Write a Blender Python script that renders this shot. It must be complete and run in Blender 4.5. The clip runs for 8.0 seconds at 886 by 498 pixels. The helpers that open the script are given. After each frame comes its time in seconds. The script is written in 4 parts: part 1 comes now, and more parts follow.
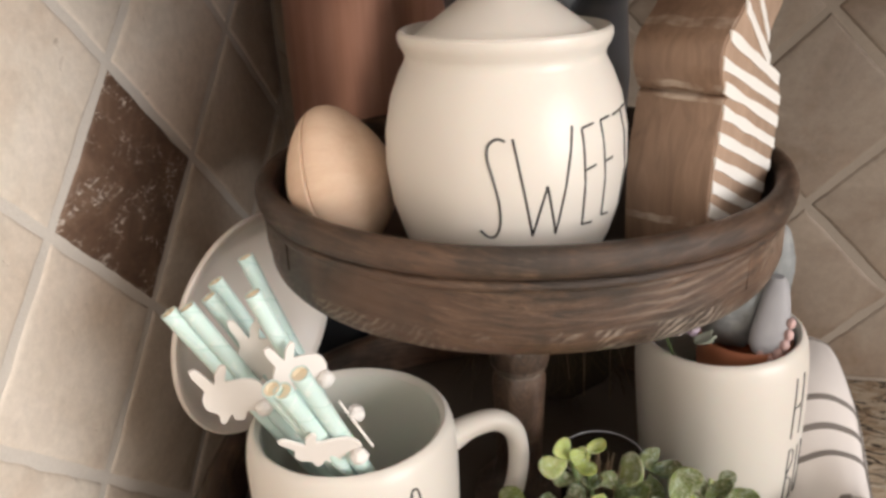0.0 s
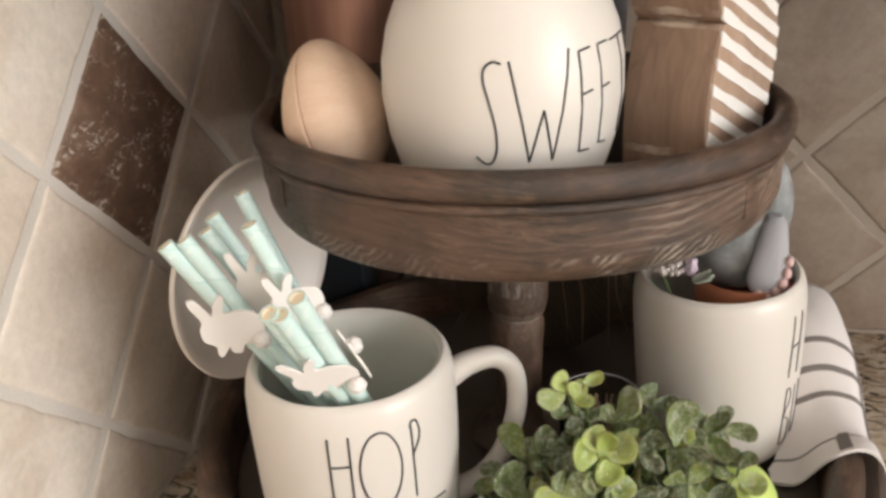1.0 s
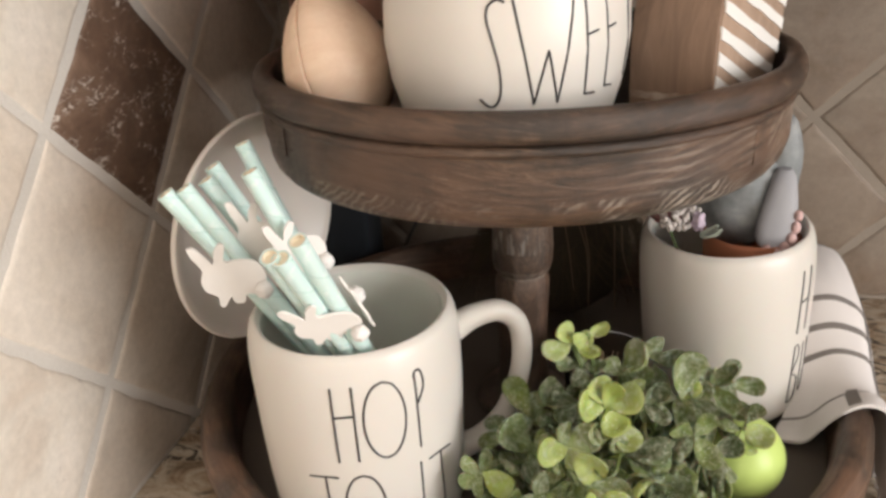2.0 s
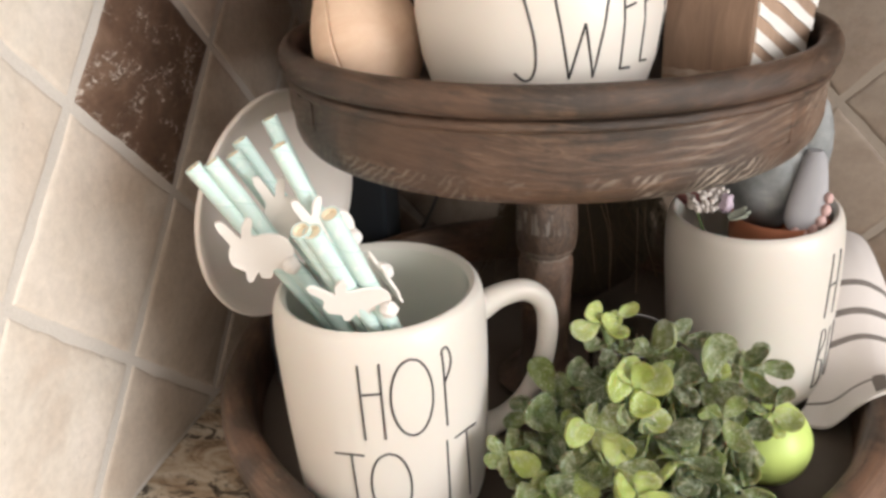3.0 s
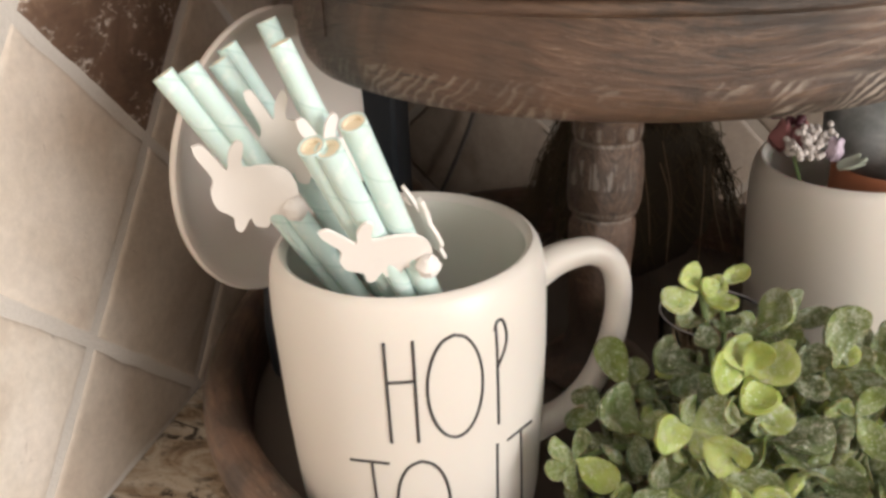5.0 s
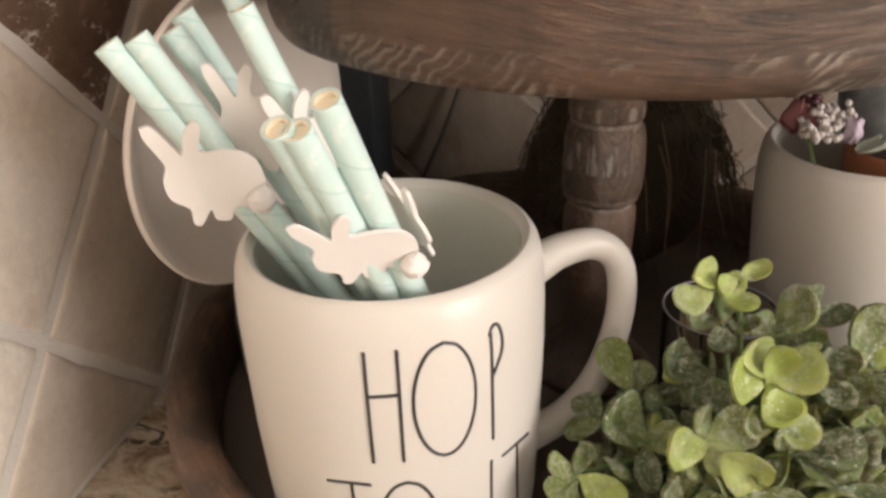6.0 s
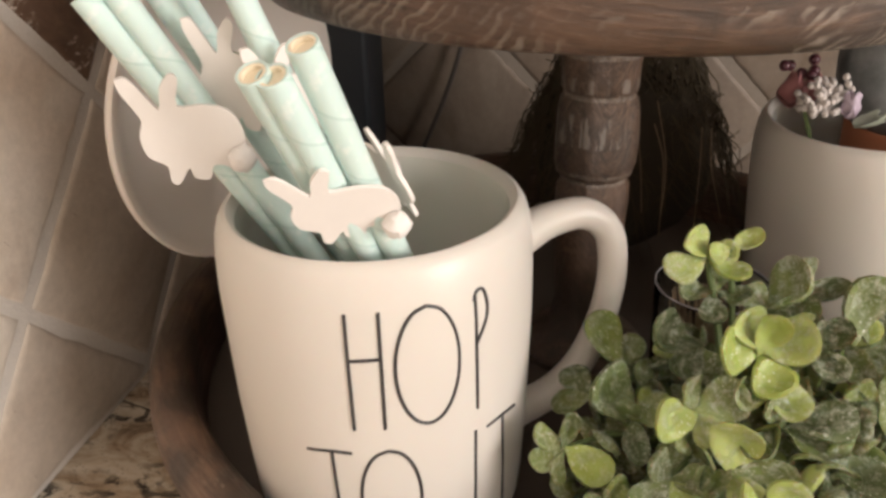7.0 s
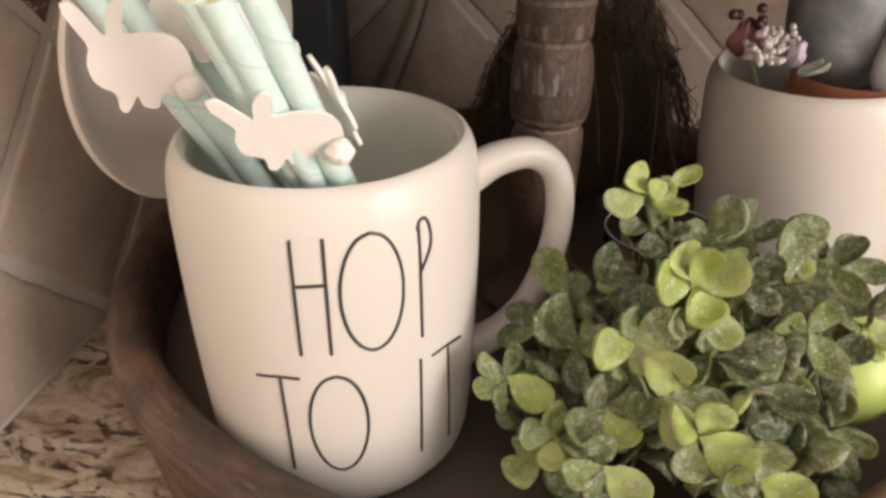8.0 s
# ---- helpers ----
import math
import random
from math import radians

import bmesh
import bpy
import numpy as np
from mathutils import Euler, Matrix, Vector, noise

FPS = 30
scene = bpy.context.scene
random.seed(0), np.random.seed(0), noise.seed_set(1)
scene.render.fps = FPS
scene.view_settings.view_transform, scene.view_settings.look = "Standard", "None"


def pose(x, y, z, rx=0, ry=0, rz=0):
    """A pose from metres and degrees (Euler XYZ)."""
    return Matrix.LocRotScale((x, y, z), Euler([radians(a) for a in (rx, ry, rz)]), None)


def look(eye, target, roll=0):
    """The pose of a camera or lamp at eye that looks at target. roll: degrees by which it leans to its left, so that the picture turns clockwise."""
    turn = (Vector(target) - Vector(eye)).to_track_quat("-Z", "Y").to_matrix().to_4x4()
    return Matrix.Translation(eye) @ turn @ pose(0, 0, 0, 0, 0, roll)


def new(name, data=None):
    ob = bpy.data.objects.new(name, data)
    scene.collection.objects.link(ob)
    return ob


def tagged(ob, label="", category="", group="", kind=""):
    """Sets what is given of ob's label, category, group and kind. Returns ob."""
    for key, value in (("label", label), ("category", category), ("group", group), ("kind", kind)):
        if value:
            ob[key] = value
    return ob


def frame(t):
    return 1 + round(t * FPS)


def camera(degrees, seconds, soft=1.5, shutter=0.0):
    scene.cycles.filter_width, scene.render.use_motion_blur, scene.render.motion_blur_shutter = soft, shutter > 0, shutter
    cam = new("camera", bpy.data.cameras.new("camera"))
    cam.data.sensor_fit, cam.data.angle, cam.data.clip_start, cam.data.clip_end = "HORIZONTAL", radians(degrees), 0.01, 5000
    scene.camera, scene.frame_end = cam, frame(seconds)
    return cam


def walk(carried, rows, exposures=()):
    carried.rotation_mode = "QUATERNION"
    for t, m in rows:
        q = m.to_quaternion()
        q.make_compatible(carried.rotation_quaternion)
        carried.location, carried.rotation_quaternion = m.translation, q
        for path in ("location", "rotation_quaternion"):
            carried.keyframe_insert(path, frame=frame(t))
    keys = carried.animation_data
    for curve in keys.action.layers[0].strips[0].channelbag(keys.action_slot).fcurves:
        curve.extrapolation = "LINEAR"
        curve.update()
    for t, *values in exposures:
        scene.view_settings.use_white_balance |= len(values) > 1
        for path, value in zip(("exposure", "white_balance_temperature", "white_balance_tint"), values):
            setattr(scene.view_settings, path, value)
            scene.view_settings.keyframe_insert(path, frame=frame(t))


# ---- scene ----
cam = camera(57.78, 8.0, 3.1)
ROWS = [
    (0.0, 0.0000, 0.0000, 0.4020, 11.49, -21.97, 2.11),
    (0.5, 0.0000, -0.0049, 0.3949, 11.40, -22.71, 2.43),
    (1.0, 0.0022, -0.0077, 0.3803, 11.35, -23.37, 2.46),
    (1.5, 0.0026, -0.0109, 0.3710, 11.36, -24.10, 2.52),
    (1.7, 0.0039, -0.0090, 0.3677, 11.58, -24.31, 2.75),
    (2.8, -0.0050, -0.0122, 0.3550, 12.04, -24.70, 2.62),
    (3.0, -0.0081, -0.0106, 0.3565, 12.31, -25.22, 2.42),
    (3.5, -0.0252, -0.0055, 0.3442, 13.18, -24.89, 1.90),
    (4.0, -0.0315, 0.0109, 0.3284, 13.45, -25.15, 1.87),
    (4.5, -0.0400, 0.0339, 0.3134, 12.71, -25.21, 2.03),
    (4.7, -0.0444, 0.0430, 0.3066, 12.25, -25.05, 1.89),
    (5.8, -0.0525, 0.0860, 0.2906, 11.15, -26.42, 1.66),
    (6.0, -0.0566, 0.0876, 0.2891, 10.56, -26.60, 1.40),
    (6.5, -0.0601, 0.0910, 0.2852, 10.70, -26.99, 0.88),
    (7.0, -0.0527, 0.0894, 0.2772, 10.77, -26.88, 0.82),
    (7.5, -0.0474, 0.0804, 0.2724, 10.78, -27.46, 0.57),
    (8.0, -0.0404, 0.0796, 0.2695, 9.63, -28.99, -0.36),
]
EXPOSURES = [(0.0, 0.05, 6500, 10), (1.5, 0.04, 6450, 9), (2.8, 0.27, 6350, 9), (3.5, 0.32, 6300, 9), (4.5, 0.27, 6350, 9), (6.0, 0.06, 6850, 13), (8.0, 0.10, 6850, 13)]
walk(cam, [(t, pose(x, y, z, 90 + pitch, roll, yaw)) for t, x, y, z, yaw, pitch, roll in ROWS], EXPOSURES)

# ---------------------------------------------------------------- light
world = bpy.data.worlds.new("world")
scene.world = world
world.use_nodes = True
sky = world.node_tree.nodes.new("ShaderNodeTexSky")
sky.sky_type, sky.sun_disc, sky.sun_elevation, sky.sun_rotation = "NISHITA", False, radians(35), radians(200)
world.node_tree.links.new(sky.outputs[0], world.node_tree.nodes["Background"].inputs[0])
world.node_tree.nodes["Background"].inputs[1].default_value = 0.1

LEFT_X, BACK_Y = -0.3006, 0.700        # the two tiled walls
ROOM_X, ROOM_Y = 1.9, -2.2             # the far sides of the room
FLOOR_Z, CEIL_Z = -0.9, 1.6
WIN = (-1.42, -0.22, 0.06, 1.20)       # window in the right-hand wall: y from, to, z from, to
window_lamp = bpy.data.lights.new("window_light", "AREA")
window_lamp.shape, window_lamp.size, window_lamp.size_y = "RECTANGLE", WIN[1] - WIN[0], WIN[3] - WIN[2]
window_lamp.energy, window_lamp.color = 53, (1.0, 0.965, 0.94)
new("window_light", window_lamp).matrix_world = look((ROOM_X + 0.02, (WIN[0] + WIN[1]) / 2, (WIN[2] + WIN[3]) / 2), (0, (WIN[0] + WIN[1]) / 2, 0.6))


# ---------------------------------------------------------------- materials
class Nodes:
    """A small wrapper that writes shader nodes in short lines."""

    def __init__(self, name):
        self.mat = bpy.data.materials.new(name)
        self.mat.use_nodes = True
        self.nt = self.mat.node_tree
        self.bsdf = self.nt.nodes["Principled BSDF"]
        self.coord = self.nt.nodes.new("ShaderNodeTexCoord").outputs["Object"]

    def put(self, value, socket):
        if isinstance(value, bpy.types.NodeSocket):
            self.nt.links.new(value, socket)
        elif isinstance(value, (tuple, list)) and len(value) == 3 and socket.type == "RGBA":
            socket.default_value = (*value, 1)
        else:
            socket.default_value = value

    def math(self, op, a, b=0.0, clamp=False):
        n = self.nt.nodes.new("ShaderNodeMath")
        n.operation, n.use_clamp = op, clamp
        self.put(a, n.inputs[0]), self.put(b, n.inputs[1])
        return n.outputs[0]

    def split(self, v):
        n = self.nt.nodes.new("ShaderNodeSeparateXYZ")
        self.put(v, n.inputs[0])
        return n.outputs

    def join(self, x, y, z):
        n = self.nt.nodes.new("ShaderNodeCombineXYZ")
        for s, v in zip(n.inputs, (x, y, z)):
            self.put(v, s)
        return n.outputs[0]

    def scaled(self, v, s):
        n = self.nt.nodes.new("ShaderNodeVectorMath")
        n.operation = "MULTIPLY"
        self.put(v, n.inputs[0])
        n.inputs[1].default_value = s
        return n.outputs[0]

    def offset(self, v, w):
        n = self.nt.nodes.new("ShaderNodeVectorMath")
        self.put(v, n.inputs[0]), self.put(w, n.inputs[1])
        return n.outputs[0]

    def noise(self, scale, detail=4.0, rough=0.6, vec=None, distort=0.0):
        n = self.nt.nodes.new("ShaderNodeTexNoise")
        self.put(vec if vec is not None else self.coord, n.inputs["Vector"])
        n.inputs["Scale"].default_value, n.inputs["Detail"].default_value = scale, detail
        n.inputs["Roughness"].default_value, n.inputs["Distortion"].default_value = rough, distort
        return n.outputs["Fac"]

    def voronoi(self, scale, vec=None, feature="F1"):
        n = self.nt.nodes.new("ShaderNodeTexVoronoi")
        n.feature = feature
        self.put(vec if vec is not None else self.coord, n.inputs["Vector"])
        n.inputs["Scale"].default_value = scale
        return n.outputs["Distance"]

    def ramp(self, fac, *stops):
        n = self.nt.nodes.new("ShaderNodeValToRGB")
        el = n.color_ramp.elements
        while len(el) < len(stops):
            el.new(0.5)
        for e, (p, c) in zip(el, stops):
            e.position, e.color = p, (*c, 1) if isinstance(c, tuple) else (c, c, c, 1)
        self.put(fac, n.inputs[0])
        return n.outputs[0]

    def mix(self, fac, a, b, kind="MIX"):
        n = self.nt.nodes.new("ShaderNodeMix")
        n.data_type, n.blend_type = "RGBA", kind
        self.put(fac, n.inputs[0]), self.put(a, n.inputs[6]), self.put(b, n.inputs[7])
        return n.outputs[2]

    def chance(self):
        return self.nt.nodes.new("ShaderNodeObjectInfo").outputs["Random"]

    def island(self):
        return self.nt.nodes.new("ShaderNodeNewGeometry").outputs["Random Per Island"]

    def bump(self, height, strength, distance):
        n = self.nt.nodes.new("ShaderNodeBump")
        n.inputs["Strength"].default_value, n.inputs["Distance"].default_value = strength, distance
        self.put(height, n.inputs["Height"])
        self.put(n.outputs[0], self.bsdf.inputs["Normal"])

    def done(self, color, rough=0.5, metal=0.0, spec=0.5, coat=0.0, coat_rough=0.1, subsurface=0.0):
        b = self.bsdf.inputs
        self.put(color, b["Base Color"]), self.put(rough, b["Roughness"]), self.put(metal, b["Metallic"])
        self.put(spec, b["Specular IOR Level"]), self.put(coat, b["Coat Weight"]), self.put(coat_rough, b["Coat Roughness"])
        if subsurface:
            b["Subsurface Weight"].default_value, b["Subsurface Scale"].default_value = subsurface, 0.004
        return self.mat


def travertine(name, light, mid, dark):
    """Tumbled stone tile: cloudy cream with pits, each tile a little different."""
    n = Nodes(name)
    r = n.chance()
    at = n.offset(n.coord, n.join(n.math("MULTIPLY", r, 7.3), n.math("MULTIPLY", r, 3.1), r))
    cloud = n.noise(11, 6, 0.62, at, 0.9)
    col = n.ramp(cloud, (0.34, dark), (0.47, mid), (0.60, light))
    blush = n.ramp(n.noise(6.5, 4, 0.6, at, 0.5), (0.48, 0.0), (0.66, 0.38))
    col = n.mix(blush, col, tuple(v * k for v, k in zip(dark, (1.12, 1.02, 0.95))))
    fine = n.noise(160, 4, 0.7, at)
    col = n.mix(0.34, col, n.ramp(fine, (0.3, 0.55), (0.7, 1.0)), "MULTIPLY")
    tone = n.ramp(r, (0.0, (0.93, 0.89, 0.85)), (0.5, (1.0, 0.98, 0.95)), (1.0, (0.96, 0.91, 0.86)))
    col = n.mix(1.0, col, tone, "MULTIPLY")
    pits = n.ramp(n.noise(70, 4, 0.6, at, 0.6), (0.25, 0.0), (0.32, 1.0))
    col = n.mix(n.math("MULTIPLY", n.math("SUBTRACT", 1.0, pits), 0.45), col, (0.26, 0.19, 0.14))
    n.bump(n.math("ADD", n.math("MULTIPLY", cloud, 1.2), n.math("ADD", n.math("MULTIPLY", pits, 0.5), n.math("MULTIPLY", fine, 0.25))), 0.55, 0.0018)
    return n.done(col, n.ramp(fine, (0.3, 0.62), (0.7, 0.42)), spec=0.4)


M_TILE = travertine("tumbled_travertine", (0.82, 0.765, 0.70), (0.77, 0.71, 0.635), (0.69, 0.61, 0.53))
# Back wall copy of the tile stone; that wall's shade is in its darker colour.
M_TILE_BACK = travertine("back_shaded_travertine", (0.325, 0.272, 0.222), (0.275, 0.225, 0.182), (0.235, 0.178, 0.132))


# Left wall stone again, with the shade towards the corner put into its colour.
M_TILE_SHADED = travertine("shaded_travertine", (0.63, 0.56, 0.485), (0.56, 0.485, 0.41), (0.47, 0.39, 0.315))


def brown_stone():
    n = Nodes("rough_brown_stone")
    cloud = n.noise(34, 7, 0.75, None, 0.6)
    col = n.ramp(cloud, (0.3, (0.10, 0.058, 0.038)), (0.52, (0.170, 0.102, 0.068)), (0.70, (0.28, 0.185, 0.13)))
    at = n.scaled(n.coord, (1.0, 1.7, 1.0))
    chips = n.math("MULTIPLY", n.ramp(n.noise(120, 5, 0.7, at, 1.6), (0.56, 0.0), (0.60, 1.0)), n.ramp(n.noise(30, 3, 0.6, at), (0.47, 0.0), (0.56, 1.0)))
    col = n.mix(chips, col, (0.68, 0.59, 0.51))
    n.bump(n.math("ADD", cloud, n.math("MULTIPLY", chips, -0.5)), 0.7, 0.002)
    return n.done(col, 0.48, spec=0.5)


M_BROWN = brown_stone()


def grout(name, k, tint=(1.0, 1.0, 1.0)):
    n = Nodes(name)
    f = n.noise(420, 3, 0.7)
    col = n.mix(n.noise(16, 3), n.ramp(f, (0.3, (0.68 * k, 0.62 * k, 0.55 * k)), (0.7, (0.78 * k, 0.72 * k, 0.655 * k))), (0.74 * k, 0.685 * k, 0.62 * k))
    col = n.mix(1.0, col, tint, "MULTIPLY")
    n.bump(f, 0.5, 0.0012)
    return n.done(col, 0.85, spec=0.25)


M_GROUT = grout("sanded_grout", 0.88)
# Grout darkened in step with the back wall's shaded tile colour.
M_GROUT_BACK = grout("back_shaded_grout", 0.43, (1.0, 0.915, 0.83))


def granite():
    n = Nodes("polished_granite")
    warp = n.scaled(n.coord, (0.75, 1.45, 1.0))
    big = n.noise(30, 5, 0.62, warp, 1.4)
    col = n.ramp(big, (0.30, (0.19, 0.125, 0.08)), (0.40, (0.40, 0.30, 0.205)), (0.52, (0.56, 0.47, 0.36)), (0.68, (0.66, 0.59, 0.49)))
    dark = n.math("MULTIPLY", n.ramp(n.noise(58, 5, 0.65, warp, 1.4), (0.51, 0.0), (0.57, 1.0)), n.ramp(n.noise(17, 2, 0.5, warp), (0.38, 0.0), (0.54, 1.0)))
    col = n.mix(n.math("MULTIPLY", dark, 0.93), col, (0.022, 0.017, 0.014))
    speck = n.ramp(n.voronoi(330), (0.10, 1.0), (0.24, 0.0))
    col = n.mix(n.math("MULTIPLY", speck, 0.5), col, (0.07, 0.045, 0.032))
    return n.done(col, n.ramp(big, (0.3, 0.12), (0.7, 0.22)), spec=0.5)


M_GRANITE = granite()


def paint(name, c, rough=0.6, grain=60, amount=0.08, spec=0.4):
    n = Nodes(name)
    f, g = n.noise(grain, 4), n.noise(grain * 0.12, 3)
    col = n.mix(n.math("MULTIPLY", n.math("ADD", f, g), amount * 2), c, tuple(v * 0.72 for v in c))
    n.bump(f, 0.15, 0.0006)
    return n.done(col, rough, spec=spec)


M_WALL = paint("wall_paint", (0.86, 0.815, 0.76))
M_CABINET = paint("cabinet_paint", (0.20, 0.125, 0.08), 0.45)
M_CEILING = paint("ceiling_paint", (0.88, 0.865, 0.84))
M_FLOORING = paint("floor_stone", (0.70, 0.63, 0.55), 0.5)
M_FRAME = paint("white_frame_paint", (0.80, 0.78, 0.74))


def stained_wood(name, ring=False, shade=1.0, scratched=(), waxed=(), hatched=(), figured=()):
    """Dark brown stain, rubbed back to paler wood on the grain; ring: the grain runs round the z axis; scratched: heights of bands with slanting wear marks."""
    n = Nodes(name)
    x, y, z = n.split(n.coord)
    if ring:
        a = n.math("ARCTAN2", y, x)
        rad = n.math("SQRT", n.math("ADD", n.math("MULTIPLY", x, x), n.math("MULTIPLY", y, y)))
        lean = n.math("ADD", z, n.math("MULTIPLY", n.math("SINE", n.math("ADD", n.math("MULTIPLY", a, 4.0), 0.6)), 0.007))
        at = n.join(n.math("MULTIPLY", a, 0.16), n.math("MULTIPLY", rad, 7.0), n.math("MULTIPLY", lean, 9.0))
    else:
        at = n.join(n.math("MULTIPLY", x, 1.0), n.math("MULTIPLY", y, 9.0), n.math("MULTIPLY", z, 9.0))
    broad = n.noise(9, 4, 0.6, n.coord, 0.5)
    grain = n.noise(26, 7, 0.70, at, 1.2)
    col = n.ramp(grain, (0.36, tuple(v * shade for v in (0.032, 0.023, 0.017))), (0.50, tuple(v * shade for v in (0.088, 0.052, 0.033))),
                 (0.66, tuple(v * shade for v in (0.175, 0.108, 0.069))))
    col = n.mix(n.ramp(broad, (0.42, 0.0), (0.66, 0.7)), col, tuple(v * shade for v in (0.150, 0.082, 0.052)))
    patch = n.ramp(n.noise(17, 4, 0.65, n.coord, 0.8), (0.40, 0.85), (0.56, 0.0))
    col = n.mix(patch, col, tuple(v * shade for v in (0.036, 0.025, 0.018)))
    fine = n.noise(70, 5, 0.7, at, 1.6)
    worn = n.math("MULTIPLY", n.ramp(fine, (0.55, 0.0), (0.66, 1.0)), n.ramp(n.noise(13, 3, 0.5), (0.44, 0.0), (0.60, 1.0)))
    col = n.mix(n.math("MULTIPLY", worn, 0.42), col, (0.32, 0.25, 0.195))
    dark = n.ramp(n.noise(45, 4, 0.6, at), (0.30, 1.0), (0.42, 0.0))
    col = n.mix(n.math("MULTIPLY", dark, 0.7), col, (0.025, 0.018, 0.013))
    for low, high in scratched:
        phase = n.math("ADD", n.math("ADD", n.math("MULTIPLY", a, 24.0), n.math("MULTIPLY", z, -190.0)), n.math("MULTIPLY", n.noise(20, 4), 7.5))
        cutline = n.ramp(n.math("SUBTRACT", n.math("FRACT", phase), n.math("MULTIPLY", n.math("SUBTRACT", n.noise(48, 4), 0.22), 0.95)), (0.0, 1.0), (0.2, 0.0))
        side = n.ramp(n.math("ADD", n.math("MULTIPLY", a, 0.5), 1.1), (0.10, 0.45), (0.55, 1.0))
        marks = n.math("MULTIPLY", n.math("MULTIPLY", cutline, side), n.ramp(n.noise(32, 4, 0.65), (0.43, 0.0), (0.60, 1.0)))
        band = n.math("MULTIPLY", n.math("GREATER_THAN", z, low), n.math("LESS_THAN", n.math("ADD", z, n.math("MULTIPLY", fine, 0.008)), high + 0.004))
        col = n.mix(n.math("MULTIPLY", n.math("MULTIPLY", marks, band), 0.8), col, (0.40, 0.345, 0.285))
    for height in waxed:
        near = n.math("LESS_THAN", n.math("ABSOLUTE", n.math("SUBTRACT", n.math("ADD", z, n.math("MULTIPLY", n.math("SUBTRACT", broad, 0.5), 0.003)), height)), 0.0011)
        col = n.mix(n.math("MULTIPLY", near, n.ramp(fine, (0.42, 0.05), (0.64, 0.75))), col, (0.36, 0.31, 0.26))
    for low, high in figured:
        sweep = n.math("ADD", n.math("ADD", n.math("MULTIPLY", z, 210.0), n.math("MULTIPLY", n.math("POWER", n.math("ADD", a, 1.15), 2.0), -7.0)), n.math("MULTIPLY", n.noise(14, 3), 3.4))
        line = n.ramp(n.math("ABSOLUTE", n.math("SUBTRACT", n.math("FRACT", sweep), 0.5)), (0.06, 1.0), (0.24, 0.0))
        reach = n.math("MULTIPLY", n.ramp(n.math("ADD", n.math("MULTIPLY", a, 0.5), 1.1), (0.46, 0.0), (0.66, 1.0)), n.ramp(n.noise(24, 4, 0.65), (0.38, 0.0), (0.58, 1.0)))
        zone = n.math("MULTIPLY", n.math("GREATER_THAN", z, low), n.math("LESS_THAN", z, high))
        col = n.mix(n.math("MULTIPLY", n.math("MULTIPLY", line, reach), n.math("MULTIPLY", zone, 0.55)), col, (0.34, 0.28, 0.225))
    for low, high in hatched:
        stroke = n.ramp(n.noise(150, 4, 0.7, n.join(n.math("MULTIPLY", a, 0.028), 0.0, n.math("MULTIPLY", z, 0.22)), 0.4), (0.52, 0.0), (0.58, 1.0))
        zone = n.math("MULTIPLY", n.math("GREATER_THAN", z, low), n.math("LESS_THAN", n.math("ADD", z, n.math("MULTIPLY", fine, 0.006)), high + 0.003))
        col = n.mix(n.math("MULTIPLY", n.math("MULTIPLY", stroke, zone), 0.5), col, (0.36, 0.32, 0.28))
    n.bump(n.math("ADD", grain, n.math("MULTIPLY", fine, 0.6)), 0.55, 0.0014)
    return n.done(col, n.ramp(grain, (0.3, 0.52), (0.7, 0.32)), spec=0.5)


M_TRAY = stained_wood("stained_tray_wood", True, 0.82, ((0.222, 0.2385),), (), (), ((0.238, 0.2595),))
M_RIM = stained_wood("worn_rim_wood", True, 1.22)
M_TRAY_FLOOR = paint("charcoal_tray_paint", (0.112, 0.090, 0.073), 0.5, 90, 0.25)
M_SPLICE = stained_wood("end_grain_wood", True, 1.1, ((0.230, 0.266),))
M_POST = stained_wood("worn_turned_wood", True, 1.15, (), (0.1375, 0.1415, 0.1772, 0.1955), ((0.156, 0.170), (0.180, 0.186)))


def glaze(name, c, rough=0.30, mottle=0.05):
    n = Nodes(name)
    f, g = n.noise(18, 3), n.noise(240, 2)
    col = n.mix(n.math("MULTIPLY", f, mottle * 2), c, (c[0] * 0.86, c[1] * 0.80, c[2] * 0.70))
    n.bump(n.math("ADD", n.noise(45, 2), n.math("MULTIPLY", g, 0.12)), 0.10, 0.0015)
    return n.done(col, rough, spec=0.5, coat=0.06, coat_rough=0.25, subsurface=0.05)


M_CREAM = glaze("cream_glaze", (0.660, 0.622, 0.572), 0.38)
M_INSIDE = glaze("mug_inside_glaze", (0.76, 0.745, 0.68), 0.22)
M_DISH = glaze("dish_glaze", (0.80, 0.735, 0.675), 0.38)
M_INK = paint("charcoal_lettering", (0.035, 0.033, 0.034), 0.4)
M_PLUM = paint("slate_blue_glaze", (0.050, 0.056, 0.068), 0.3)
M_BLACK = paint("black_plastic", (0.030, 0.037, 0.046), 0.45)


def beech():
    n = Nodes("pale_beech")
    x, y, z = n.split(n.coord)
    at = n.join(n.math("MULTIPLY", x, 7.0), n.math("MULTIPLY", y, 7.0), n.math("MULTIPLY", z, 0.9))
    g = n.noise(22, 5, 0.6, at, 0.8)
    col = n.ramp(g, (0.3, (0.68, 0.485, 0.35)), (0.7, (0.76, 0.58, 0.445)))
    col = n.mix(n.math("MULTIPLY", n.noise(260, 2, 0.5, at), 0.25), col, (0.46, 0.29, 0.16))
    n.bump(g, 0.12, 0.0006)
    return n.done(col, 0.52, spec=0.35, subsurface=0.05)


M_BEECH = beech()


